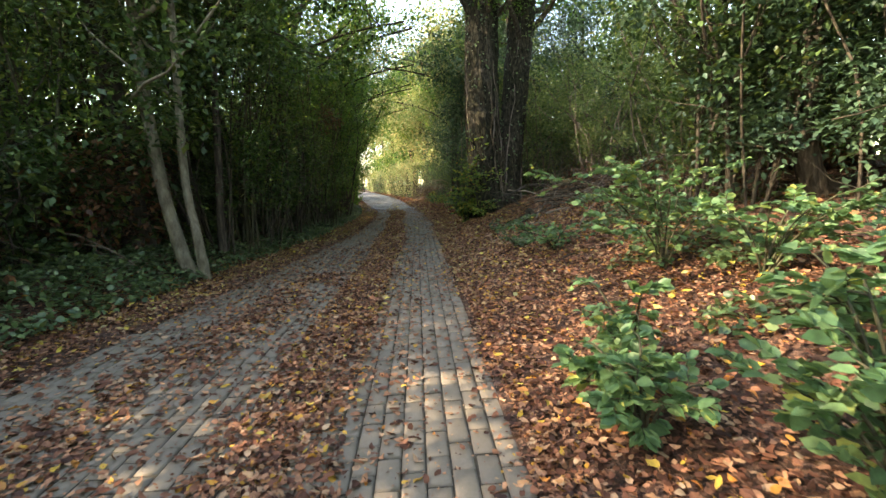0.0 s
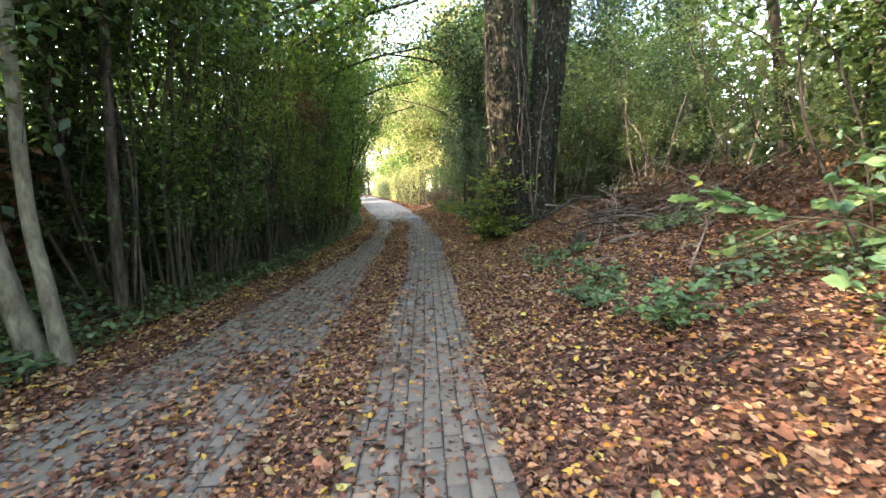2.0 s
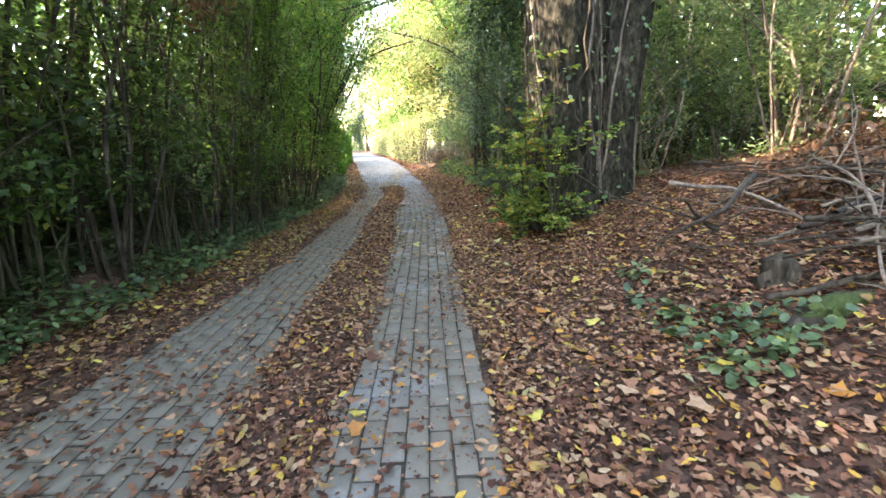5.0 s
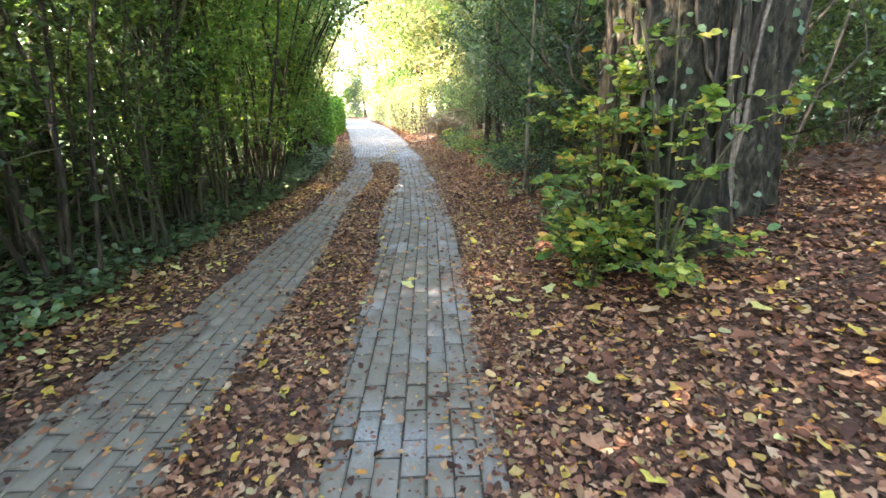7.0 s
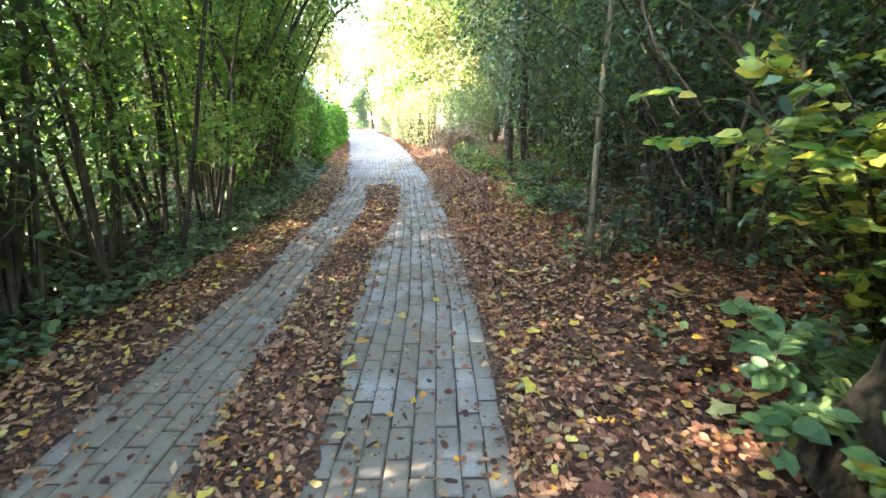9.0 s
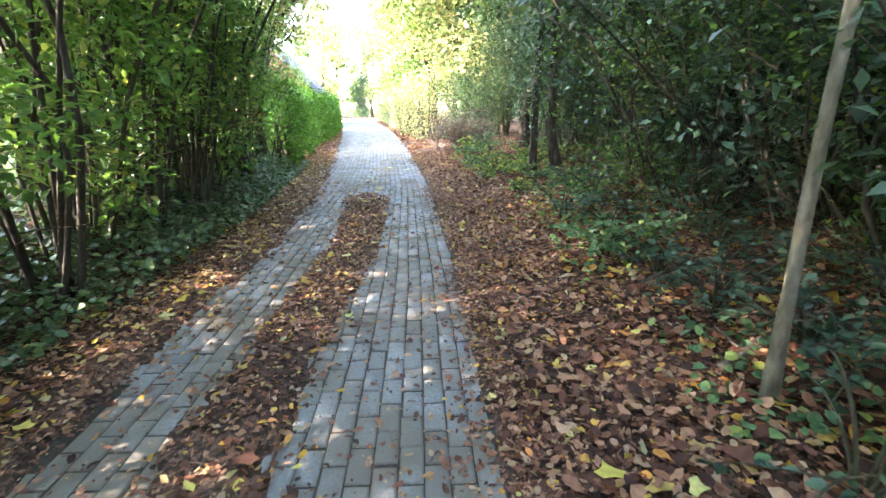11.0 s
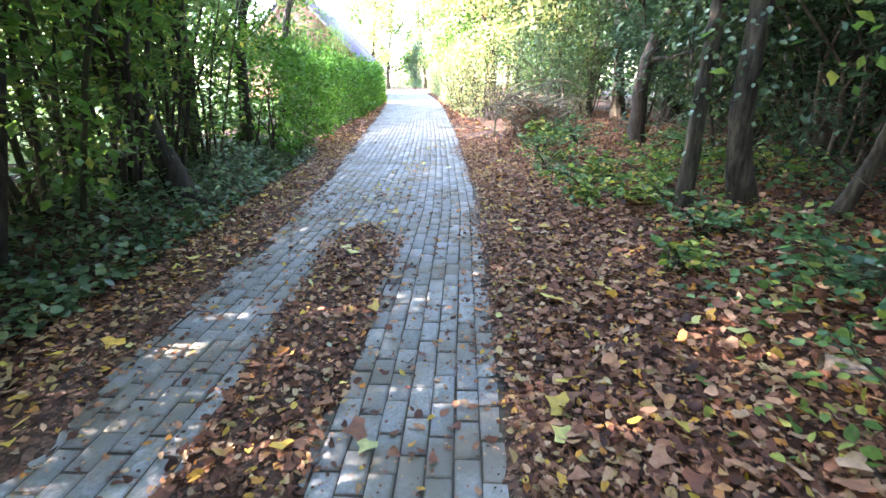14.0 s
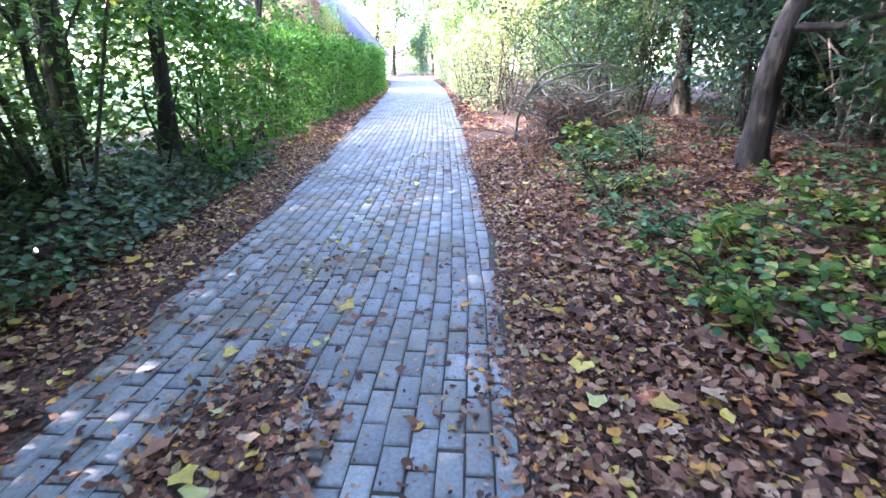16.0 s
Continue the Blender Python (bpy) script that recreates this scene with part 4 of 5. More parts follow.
hedge("garden_hedge", "bright green clipped hedge along the lane", [(-3.85, 25.0), (-4.2, 27.2), (-4.9, 31.5), (-5.3, 36), (-6.2, 42), (-6.9, 45.6)], 1.1, 1.65, 34000, 0.09, M_LEAF_HEDGE, 170)
hedge("ivy_hedge", "sunlit yellow-green hedge beside the far lane", [(0.0, 32.0), (-0.9, 36), (-2.3, 45), (-5.0, 61), (-7.3, 75)], 1.0, 2.3, 20000, 0.11, M_LEAF_GOLD, 171)
for x, y, size in [(-7.3, 39.5, 1.0), (-8.0, 43.0, 1.15), (-6.6, 34.5, 0.75)]:
    place(STOOLS[3], x, y, y, size * 0.75)


# ---- canopy that reaches over the lane ----
# the three beyond x = 6 are added overhead to shade the right bank
for k, (x, y, lx, ly) in enumerate([(-5.4, 9.5, 1.4, 0.8), (-5.2, 15.5, 1.2, 0.4), (-4.6, -4, 2.2, 0.5), (-4.3, 12.5, 3.4, 0.5), (6.4, 6.6, -3.6, 0.3), (3.4, -3.5, -2.0, 0), (7.2, 8.8, -3.6, -0.6), (6.8, 11.4, -3.0, -1.0)]):
    tree("canopy_tree", "tall woodland tree whose leafy limbs reach over the lane", (x, y), [(0, 0, 0), (lx * 0.08, 0, 2.0), (lx * 0.35, ly * 0.3, 4.6), (lx, ly, 9.0)], 0.12, 0.05, 1.5, 9000, 0.13, (M_LEAF_DARK, M_LEAF_MID)[k % 2], M_BARK_DARK, 400 + k, "tall trees over the lane", limbs=16, limb_from=0.4, limb_len=3.0)


# low boughs that hang across the top of the view
for k, (x, y, way, mat) in enumerate([(-4.2, 8.2, 1, M_LEAF_DARK), (-4.0, 13.2, 1, M_LEAF_MID), (3.3, 17.2, -1, M_LEAF_MID), (-4.2, 20.5, 1, M_LEAF_MID), (3.0, 26.5, -1, M_LEAF_GOLD), (-4.4, 26.0, 1, M_LEAF_GOLD)]):
    tree("leaning_tree", "leaning tree with a leafy bough arching over the lane", (x, y), [(0, 0, 0), (way * 0.3, 0, 2.4), (way * 1.5, 0.2, 4.0), (way * 2.7, 0.4, 4.7), (way * 4.0, 0.6, 5.1)], 0.1, 0.03, 0.95, 5200, 0.1, mat, M_BARK_DARK, 450 + k, "trees arching over the lane", limbs=16, limb_from=0.5, limb_len=1.4)


for k, (x, y, way, mat) in enumerate([(-4.0, 14.2, 1, M_LEAF_MID), (3.0, 15.4, -1, M_LEAF_GOLD), (-4.1, 17.8, 1, M_LEAF_MID), (-4.2, 10.4, 1, M_LEAF_MID)]):
    tree("leaning_tree", "leaning tree whose low leafy bough hangs over the lane", (x, y), [(0, 0, 0), (way * 0.3, 0, 2.1), (way * 1.5, 0.2, 3.5), (way * 2.7, 0.4, 4.1), (way * 4.0, 0.6, 4.4)], 0.08, 0.02, 0.8, 4200, 0.075, mat, M_BARK_DARK, 480 + k, "trees arching over the lane", limbs=16, limb_from=0.5, limb_len=1.3)


for k, (x, y, way, mat) in enumerate([(-4.6, 19.5, 1, M_LEAF_MID), (3.4, 22.5, -1, M_LEAF_GOLD), (-4.8, 25.0, 1, M_LEAF_GOLD), (2.6, 28.6, -1, M_LEAF_MID), (-6.7, 33.0, 1, M_LEAF_GOLD), (-0.1, 39.0, -1, M_LEAF_GOLD), (1.2, 35.0, -1, M_LEAF_MID)]):
    tree("arching_tree", "roadside tree arching high over the far lane", (x, y), [(0, 0, 0), (way * 0.3, 0, 2.8), (way * 1.3, 0, 5.2), (way * 2.6, 0, 7.4)], 0.12, 0.05, 1.25, 4200, 0.17, mat, M_BARK, 470 + k, "trees arching over the lane", limbs=13, limb_from=0.5, limb_len=2.2)


# ---- dead wood ----
def dead_branch(at, way, length, r, seed, label="bare dead branch with forked grey twigs lying on leaves", lift=0.05, forks=5, mat=None, droop=0.0):
    g = np.random.default_rng(seed)
    x, y = at
    ob = empty("dead_branch", label, "branch", "dead branches", (x, y, float(ground_z(x, y)) + lift))
    P, tb = limb((0, 0, 0), way, length, r, g, 0.12, 9, 7, droop)
    part("stick", quick_mesh("stick", *tb, True), mat or M_TWIG, ob)
    for k in range(forks):
        i = int(g.integers(2, 8))
        L, t2 = limb(P[i], unit(np.asarray(way, float)) + g.standard_normal(3) * [0.7, 0.7, 0.35], length * g.uniform(0.2, 0.5), r * 0.45, g, 0.16, 6, 5, 0.02)
        part("twig", quick_mesh("twig", *t2), mat or M_TWIG, ob)
    return ob


for k, (at, way, ln, r) in enumerate([((2.2, 8.3), (1, 0.1, 0.3), 2.2, 0.028), ((1.9, 8.9), (0.9, -0.5, 0.35), 1.5, 0.02), ((2.6, 9.2), (0.7, -0.8, 0.25), 1.6, 0.022), ((2.4, 8.6), (0.2, 1, 0.5), 1.3, 0.018), ((3.2, 8.2), (1, 0.25, 0.2), 2.2, 0.03),
                                      ((2.9, 7.6), (1, 0.6, 0.25), 1.8, 0.02), ((2.6, 8.0), (0.9, 0.7, 0.2), 1.9, 0.016), ((3.4, 8.9), (0.9, -0.5, 0.15), 1.7, 0.02), ((2.3, 9.6), (1, 0.1, 0.35), 1.6, 0.014), ((2.0, 8.2), (0.5, 0.9, 0.5), 1.2, 0.012), ((3.0, 9.7), (0.9, -0.9, 0.2), 1.5, 0.016), ((3.8, 8.0), (-0.6, 0.8, 0.3), 1.6, 0.014), ((2.5, 7.2), (1, -0.1, 0.2), 1.4, 0.012), ((2.8, 10.3), (0.9, 0.3, 0.4), 1.6, 0.02), ((1.7, 7.9), (0.8, -0.5, 0.3), 0.9, 0.012), ((1.35, 3.9), (0.9, -0.3, 0.1), 0.9, 0.014), ((1.5, 5.0), (1, 0.3, 0.3), 0.8, 0.01), ((2.2, 6.5), (0.8, 0.8, 0.5), 1.2, 0.014),
                                      ((1.3, 15.9), (0.9, 0.3, 0.15), 0.8, 0.025), ((1.35, 16.9), (0.9, -0.2, 0.5), 1.1, 0.015), ((2.3, 20.6), (0.8, -0.6, 0.35), 1.0, 0.03), ((1.3, 19.5), (1, -0.3, 0.2), 1.0, 0.04), ((2.0, 17.4), (0.6, 0.6, 0.7), 1.5, 0.018),
                                      ((-3.4, 13.2), (0.2, 1, 0.45), 2.2, 0.025), ((-3.0, 15.2), (-0.2, 1, 0.5), 2.0, 0.02), ((-3.2, 17.3), (0.2, -1, 0.6), 2.2, 0.02), ((-3.6, 20.4), (0.4, -1, 0.4), 2.0, 0.03), ((-3.3, 6.0), (-0.9, -0.4, 0.35), 1.4, 0.014), ((-2.9, 5.9), (-0.7, 0.8, 0.5), 1.3, 0.012)]):
    dead_branch(at, way, ln, r, 500 + k, mat=(M_TWIG, M_BARK)[k % 3 == 1])

# the heap of cut brushwood on the verge
g = np.random.default_rng(77)
heap = empty("brushwood_heap", "tangled heap of grey cut brushwood beside the lane", "brushwood", at=(0.75, 27.9, float(ground_z(0.75, 27.9))))
for k in range(150):
    a = g.uniform(0, 2 * math.pi)
    p = np.array([g.normal(0, 0.4), g.normal(0, 0.5), g.uniform(0, 0.75)])
    L, tb = limb(p, (math.cos(a), math.sin(a), g.uniform(0.0, 0.9)), g.uniform(0.5, 1.3), g.uniform(0.007, 0.018), g, 0.2, 7, 5, -0.09)
    tb[0][:, 2] = np.maximum(tb[0][:, 2], 0.01)
    part("stick", quick_mesh("stick", *tb), (M_TWIG, M_BARK_PALE)[k % 2], heap)
for k in range(2):
    L = curve_line([(-0.75, -0.3 + k * 0.2, 0.0), (-0.7, -0.3, 0.45), (-0.3, -0.2, 0.85 + 0.15 * k), (0.6, 0.1, 1.05), (1.1, 0.3, 0.8)], 14)
    part("bough", quick_mesh("bough", *tube(L, [0.024, 0.02, 0.01], 7, 0.06, k), True), M_BARK_PALE, heap)
part("dead_leaves", quick_mesh("dead_leaves", *crown_leaves([(0, 0, 0.35, 0.65, 0.42)], 2200, 0.06, 0.2, g)), M_DEAD, heap, kind="stuff")

# cut branches and twigs strewn below the old tree
g = np.random.default_rng(78)
for h, (x, y) in enumerate([(2.5, 9.0), (3.1, 9.9), (3.7, 9.0)]):
    pile = empty("branch_pile", "loose pile of grey-brown fallen branches on the bank", "branches", "fallen branch piles", at=(x, y, float(ground_z(x, y))))
    for k in range(34):
        a = g.uniform(-0.8, 0.8) + (math.pi if g.uniform() < 0.4 else 0)
        p = np.array([g.normal(0, 0.45), g.normal(0, 0.4), g.uniform(0.02, 0.3)])
        L, tb = limb(p, (math.cos(a), math.sin(a), g.uniform(-0.1, 0.35)), g.uniform(0.5, 1.6), g.choice([0.007, 0.01, 0.02]), g, 0.13, 7, 6, -0.02)
        part("stick", quick_mesh("stick", *tb), (M_TWIG, M_BARK, M_BARK_DARK)[k % 3], pile)

# mossy log, rotten stump
P = curve_line([(0, 0, 0), (0.2, 0.06, 0.03), (0.45, 0.1, 0.07), (0.65, 0.2, 0.12)], 9)
log = empty("mossy_log", "short mossy log half sunk in brown leaves", "log", at=(1.75, 8.55, float(ground_z(1.75, 8.55)) + 0.05))
part("bark", quick_mesh("bark", *tube(P, [0.02, 0.075, 0.085, 0.07, 0.02], 10, 0.09, 9), True), M_BARK_DARK, log)
part("moss", quick_mesh("moss", *tube(P[1:7] + [0, -0.01, 0.018], [0.03, 0.072, 0.078, 0.04], 10, 0.08, 10), True), M_MOSS, log, "green moss cover")
P = curve_line([(0, 0, -0.05), (0.0, 0, 0.08), (0.02, 0.02, 0.17)], 7)
st = empty("tree_stump", "small weathered brown tree stump among leaves", "stump", at=(2.1, 9.1, float(ground_z(2.1, 9.1))))
part("wood", quick_mesh("wood", *tube(P, [0.14, 0.1, 0.09, 0.02], 13, 0.14, 8), True), M_BARK, st)

# brown tangle of dead ivy hung in the hedge, and the withered mass by its start
def tangle(name, label, at, rx, rz, count, leaf, seed, sticks=24):
    g = np.random.default_rng(seed)
    ob = empty(name, label, "tangle", at=at)
    part("dead_leaves", quick_mesh("dead_leaves", *crown_leaves([(g.normal(0, rx * 0.4), g.normal(0, rx * 0.4), g.normal(0, rz * 0.4), rx * 0.7, rz * 0.6) for _ in range(7)], count, leaf, 0.7, g)), M_DEAD, ob, kind="stuff")
    for k in range(sticks):
        d = rand_dirs(1, 0.8, g)[0]
        part("stick", quick_mesh("stick", *limb(d * rx * 0.3 * [1, 1, rz / rx], d + [0, 0, -0.2], rx * g.uniform(0.6, 1.3), 0.007, g, 0.2, 6, 4, 0.0)[1]), M_BARK, ob)
    return ob


tangle("dead_ivy_tangle", "rust-brown tangle of dead ivy caught in the hedge", (-2.1, 11.3, 2.7), 0.28, 0.35, 500, 0.06, 90, 10)
tangle("withered_bush", "dark withered brown bush slumped behind the trunks", (-4.6, 6.4, float(ground_z(-4.6, 6.4)) + 0.75), 1.3, 0.8, 4200, 0.1, 91, 40)
tangle("withered_bush", "dark withered brown bush slumped behind the trunks", (-4.9, 3.8, float(ground_z(-4.9, 3.8)) + 0.75), 1.4, 0.8, 4200, 0.1, 92, 40)

for k, (x, y) in enumerate([(3.5, 9.6), (4.3, 8.6), (5.1, 10.2), (4.7, 7.4), (3.9, 10.9), (5.8, 8.8), (3.1, 10.4), (4.4, 9.6), (5.4, 7.6), (6.2, 10.0), (4.9, 11.2), (3.6, 7.6), (5.9, 6.6)]):
    tangle("dead_bracken", "low brown tangle of dead bracken and twigs", (x, y, float(ground_z(x, y)) + 0.16), 0.55, 0.26, 650, 0.065, 950 + k, 16)

# ---- house and end of the lane ----
M_TILE = two_scale("roof_tile_violet", [(0.3, (0.1, 0.085, 0.125)), (0.7, (0.19, 0.165, 0.22))], 18, 0.8)
M_BRICK = two_scale("brick_red", [(0.3, (0.24, 0.11, 0.075)), (0.7, (0.36, 0.19, 0.13))], 12, 0.6)
M_WHITE = two_scale("white_paint", [(0.3, (0.7, 0.7, 0.68)), (0.7, (0.82, 0.81, 0.79))], 9, 0.5)
M_GLASS, _n, _l, _b = material("window_glass", 0.05, 0.5)
_b.inputs["Base Color"].default_value = (0.03, 0.035, 0.04, 1)


def box(x0, y0, z0, x1, y1, z1):
    V = np.array([(x, y, z) for z in (z0, z1) for y in (y0, y1) for x in (x0, x1)], float)
    F = np.array([(0, 2, 3, 1), (4, 5, 7, 6), (0, 1, 5, 4), (2, 6, 7, 3), (0, 4, 6, 2), (1, 3, 7, 5)])
    return V, F


def house():
    far, near = np.array([-10.35, 62.5]), np.array([-8.1, 47.0])
    d = unit(far - near)
    ob = empty("house", "brick house with a steep violet-tiled roof behind the hedge", "house", at=(near[0], near[1], float(road_z(56)) - 0.1))
    ob.rotation_euler = (0, 0, math.atan2(d[1], d[0]) - math.pi / 2)
    ln, w, e, rdg = 15.7, 7.0, 2.5, 6.2
    wall = 0.25
    part("wall", quick_mesh("wall", *box(-wall, 0, 0, 0, ln, e)), M_BRICK, ob)
    part("wall", quick_mesh("wall", *box(-w, 0, 0, -w + wall, ln, e)), M_BRICK, ob)
    for y0 in (0.004, ln - wall - 0.004):
        V, F = box(-w + wall, y0, 0, -wall, y0 + wall, e)
        part("wall", quick_mesh("wall", V, F), M_BRICK, ob)
        G = np.array([(-w, y0, e), (0, y0, e), (-w / 2, y0, rdg - 0.15), (-w, y0 + wall, e), (0, y0 + wall, e), (-w / 2, y0 + wall, rdg - 0.15)])
        part("gable", quick_mesh("gable", G, [(0, 1, 2), (3, 5, 4), (0, 3, 4), (0, 4, 1), (1, 4, 5), (1, 5, 2), (2, 5, 3), (2, 3, 0)]), M_BRICK, ob)
    for sgn in (1, -1):
        roof = part("roof", quick_mesh("roof", *box(0, -0.4, -0.08, 1, ln + 0.4, 0)), M_TILE, ob)
        half = w / 2 + 0.45
        rise = rdg - e
        L = math.hypot(w / 2, rise) * half / (w / 2)
        roof.data.transform(Matrix.Diagonal((L, 1, 1, 1)))
        roof.matrix_basis = Matrix.Translation((-w / 2, 0, rdg)) @ Matrix.Rotation(math.atan2(rise, w / 2) * 1 if sgn > 0 else math.pi - math.atan2(rise, w / 2), 4, "Y")
        if sgn < 0:
            roof.data.transform(Matrix.Translation((0, 0, 0.08)))
        for k in range(22):
            row = part("tile_course", quick_mesh("tile_course", *box(0, -0.4, 0, 0.2, ln + 0.4, 0.03)), M_TILE, roof)
            row.location = (L * k / 22, 0, 0.004 if sgn > 0 else -0.034)
    for y0 in (3.0, 8.0, 13.3):
        win = part("window", quick_mesh("window", *box(0.005, y0, 0.9, 0.05, y0 + 1.1, 2.0)), M_WHITE, ob)
        part("pane", quick_mesh("pane", *box(0.055, y0 + 0.08, 0.98, 0.06, y0 + 0.52, 1.92)), M_GLASS, win)
        part("pane", quick_mesh("pane", *box(0.055, y0 + 0.58, 0.98, 0.06, y0 + 1.02, 1.92)), M_GLASS, win)
    return ob


house()
post = empty("gate_post", "white painted gate post at the lane's edge", "post", at=(-10.2, 61.2, float(road_z(61))))
V, F = box(-0.14, -0.14, -0.1, 0.14, 0.14, 1.1)
part("shaft", quick_mesh("shaft", V, F), M_WHITE, post)
V, F = box(-0.18, -0.18, 1.1, 0.18, 0.18, 1.18)
part("cap", quick_mesh("cap", V, F), M_WHITE, post)

for k, (x, y, s) in enumerate([(-17.6, 83, 0.7), (-10.6, 83, 0.7), (-12.4, 92, 0.8), (-16.0, 90, 0.8)]):
    place(YEWS[k % 3], x, y, k * 1.7, s)
hedge("end_hedge", "dark hedge closing the end of the lane", [(-22, 88), (-16.2, 88.5), (-9, 88.5), (0, 87)], 1.2, 1.0, 5000, 0.2, M_LEAF_DARK, 172)


# ---- distant woods ----
def far_woods(name, label, rows, count, leaf, mat, seed):
    g = np.random.default_rng(seed)
    A = np.asarray(rows, float)
    k = g.integers(0, len(A), count)
    d = rand_dirs(count, g=g) * (g.uniform(0, 1, count) ** 0.5)[:, None]
    P = A[k, :3] + d * A[k, 3:]
    P[:, 2] = np.maximum(P[:, 2], 0.3)
    V, F = leaves(P, rand_dirs(count, 0.6, g), rand_dirs(count, 1, g) + [0, 0, 0.5], g.uniform(0.6, 1.4, count) * leaf, 0.7)
    return thing(name, quick_mesh(name, V, F), mat, label, "woods", kind="stuff")


g = np.random.default_rng(9)
rows = [(x + g.normal(0, 1), y, h * 0.5, 3.5, 3.5, h * 0.55) for x, y, h in [(11.5, -8, 8), (12, -2, 9), (11.5, 4, 9), (12, 9, 9), (11.5, 15, 9), (11, 21, 9), (11, 27, 9), (10, 33, 9), (9, 40, 10), (8, 47, 10), (7, 55, 10), (6, 63, 10), (4, 72, 10), (1, 80, 10), (-4, 92, 11), (-22, 92, 11), (-13, 100, 9)]]
far_woods("far_woods", "dense green woodland beyond the bank", rows, 64000, 0.3, M_LEAF_MID, 600)
rows = [(9.8 + g.normal(0, 0.6), y, 2.3, 1.6, 1.9, 1.9) for y in np.arange(-6, 38, 2.4)]
far_woods("far_woods", "low dark thicket under the woodland edge", rows, 14000, 0.34, M_LEAF_DARK, 605)
rows = [(x + g.normal(0, 1), y, h * 0.5, 3.5, 3.5, h * 0.5) for x, y, h in [(-19, -12, 7), (-22, -4, 7), (-24, 4, 7), (-25, 12, 6), (-25, 21, 6), (-24, 30, 6), (-22, 38, 6), (-20, 74, 8), (-25, 66, 8), (-28, 56, 7), (-28, 46, 7)]]
far_woods("far_woods", "sunlit green and gold trees across the lawn", rows, 13000, 0.38, M_LEAF_GOLD, 601)
# row added as a sun screen, heights set to keep dapples off the lane
rows = [(-12.5 + g.normal(0, 0.7), y, h, 2.4, 2.2, h) for y, h in zip(np.arange(3, 29, 2.6), (6.2, 5.4, 5.0, 6.2, 7.2, 7.4, 7.2, 6.4, 6.2, 6.2))]
far_woods("far_woods", "tall green trees added beyond the lawn to shade the lane", rows, 40000, 0.22, M_LEAF_MID, 603)
rows = [(-12 + g.normal(0, 0.8), y, 4.4, 2.4, 2.2, 4.4) for y in np.arange(30.0, 41, 2.2)]
far_woods("far_woods", "green garden trees behind the clipped hedge", rows, 16000, 0.2, M_LEAF_DARK, 608)
# out of view, added to filter the sun that reaches the first bank
rows = [(-13 + g.normal(0, 0.7), y, 5.0, 2.4, 2.0, 5.0) for y in (-4.5, -1.8, 0.8)]
far_woods("far_woods", "loose unseen trees added to thin the sun on the bank", rows, 3200, 0.22, M_LEAF_MID, 606)
rows = [(-7.6 + g.normal(0, 0.5), y, 1.9, 1.5, 1.6, 1.9) for y in np.arange(14.5, 27, 2.0)]
far_woods("far_woods", "sunlit shrubs standing beyond the hedge", rows, 9000, 0.13, M_LEAF_DARK, 607)
rows = [(-8.8 + g.normal(0, 0.5), y, 2.4 if -2 < y < 4 else 3.2, 1.8, 1.8, 2.4 if -2 < y < 4 else 3.4) for y in np.arange(-7, 9.5, 2.0)]
far_woods("far_woods", "dark evergreen thicket behind the hedge", rows, 13000, 0.26, M_LEAF_DARK, 604)
rows = [(x, -16 + g.normal(0, 1), 4, 3.5, 3, 4.5) for x in np.arange(-16, 16, 4.0)]
far_woods("far_woods", "woodland behind the start of the lane", rows, 9000, 0.32, M_LEAF_DARK, 602)


# ---- fallen leaves, ivy, blocks of the lane ----
def scatter(n, y0, y1, across):
    """Random ground points: across(y, u) gives x."""
    y = rng.uniform(y0, y1, n)
    return across(y, rng.uniform(0, 1, n)), y


def litter(name, label, x, y, size, mat, lift=0.012, tilt=0.35, lobed=False, plain=False):
    n = len(x)
    P = np.stack([x, y, ground_z(x, y) + lift * rng.uniform(0.2, 1.6, n)], 1)
    a = rng.uniform(0, 2 * np.pi, n)
    D = np.stack([np.cos(a), np.sin(a), rng.normal(0, tilt * 0.6, n)], 1)
    N = unit(rng.standard_normal((n, 3)) * tilt + [0, 0, 1])
    V, F = maple(P, D, N, size) if lobed else leaves(P, D, N, size, 0.66, 0.1) if plain else crumpled(P, D, N, size)
    V[:, 2] = np.maximum(V[:, 2], ground_z(V[:, 0], V[:, 1]) + 0.002)
    return thing(name, quick_mesh(name, V, F), mat, label, "leaves", kind="stuff")


def sizes(n, a=0.04, b=0.085):
    return rng.uniform(a, b, n)


def strip_left(y):
    return np.interp(y, [-5, 5, 8, 10.5, 13, 16, 19, 20.5, 21.5, 22.3], [-1.15, -1.0, -0.95, -1.05, -0.98, -1.15, -1.12, -1.3, -1.43, -1.6])


def strip_right(y):
    return np.interp(y, [-5, 5, 7, 10, 13, 15, 17, 19, 21.5, 22.3], [-0.5, -0.5, -0.5, -0.4, -0.5, -0.62, -0.65, -0.62, -0.78, -0.82])


# bank on the rising side: dense near the lane, thinner uphill
n = 115000
x, y = scatter(n, -2, 29, lambda y, u: right_edge(y) + 0.04 + 2.95 * u**1.2)
litter("fallen_leaves", "dense brown and russet fallen leaves on the bank", x, y, sizes(n, 0.026, 0.06), M_FALLEN, 0.025, 0.38)
n = 18000
x, y = scatter(n, -3, 32, lambda y, u: right_edge(y) + 2.8 + 4.5 * u)
litter("fallen_leaves", "dark brown fallen leaves under the trees uphill", x, y, sizes(n, 0.05, 0.09), M_DEAD, 0.03, 0.5)
n = 15000
x, y = scatter(n, 17.5, 26, lambda y, u: right_edge(y) + 0.1 + 2.4 * u)
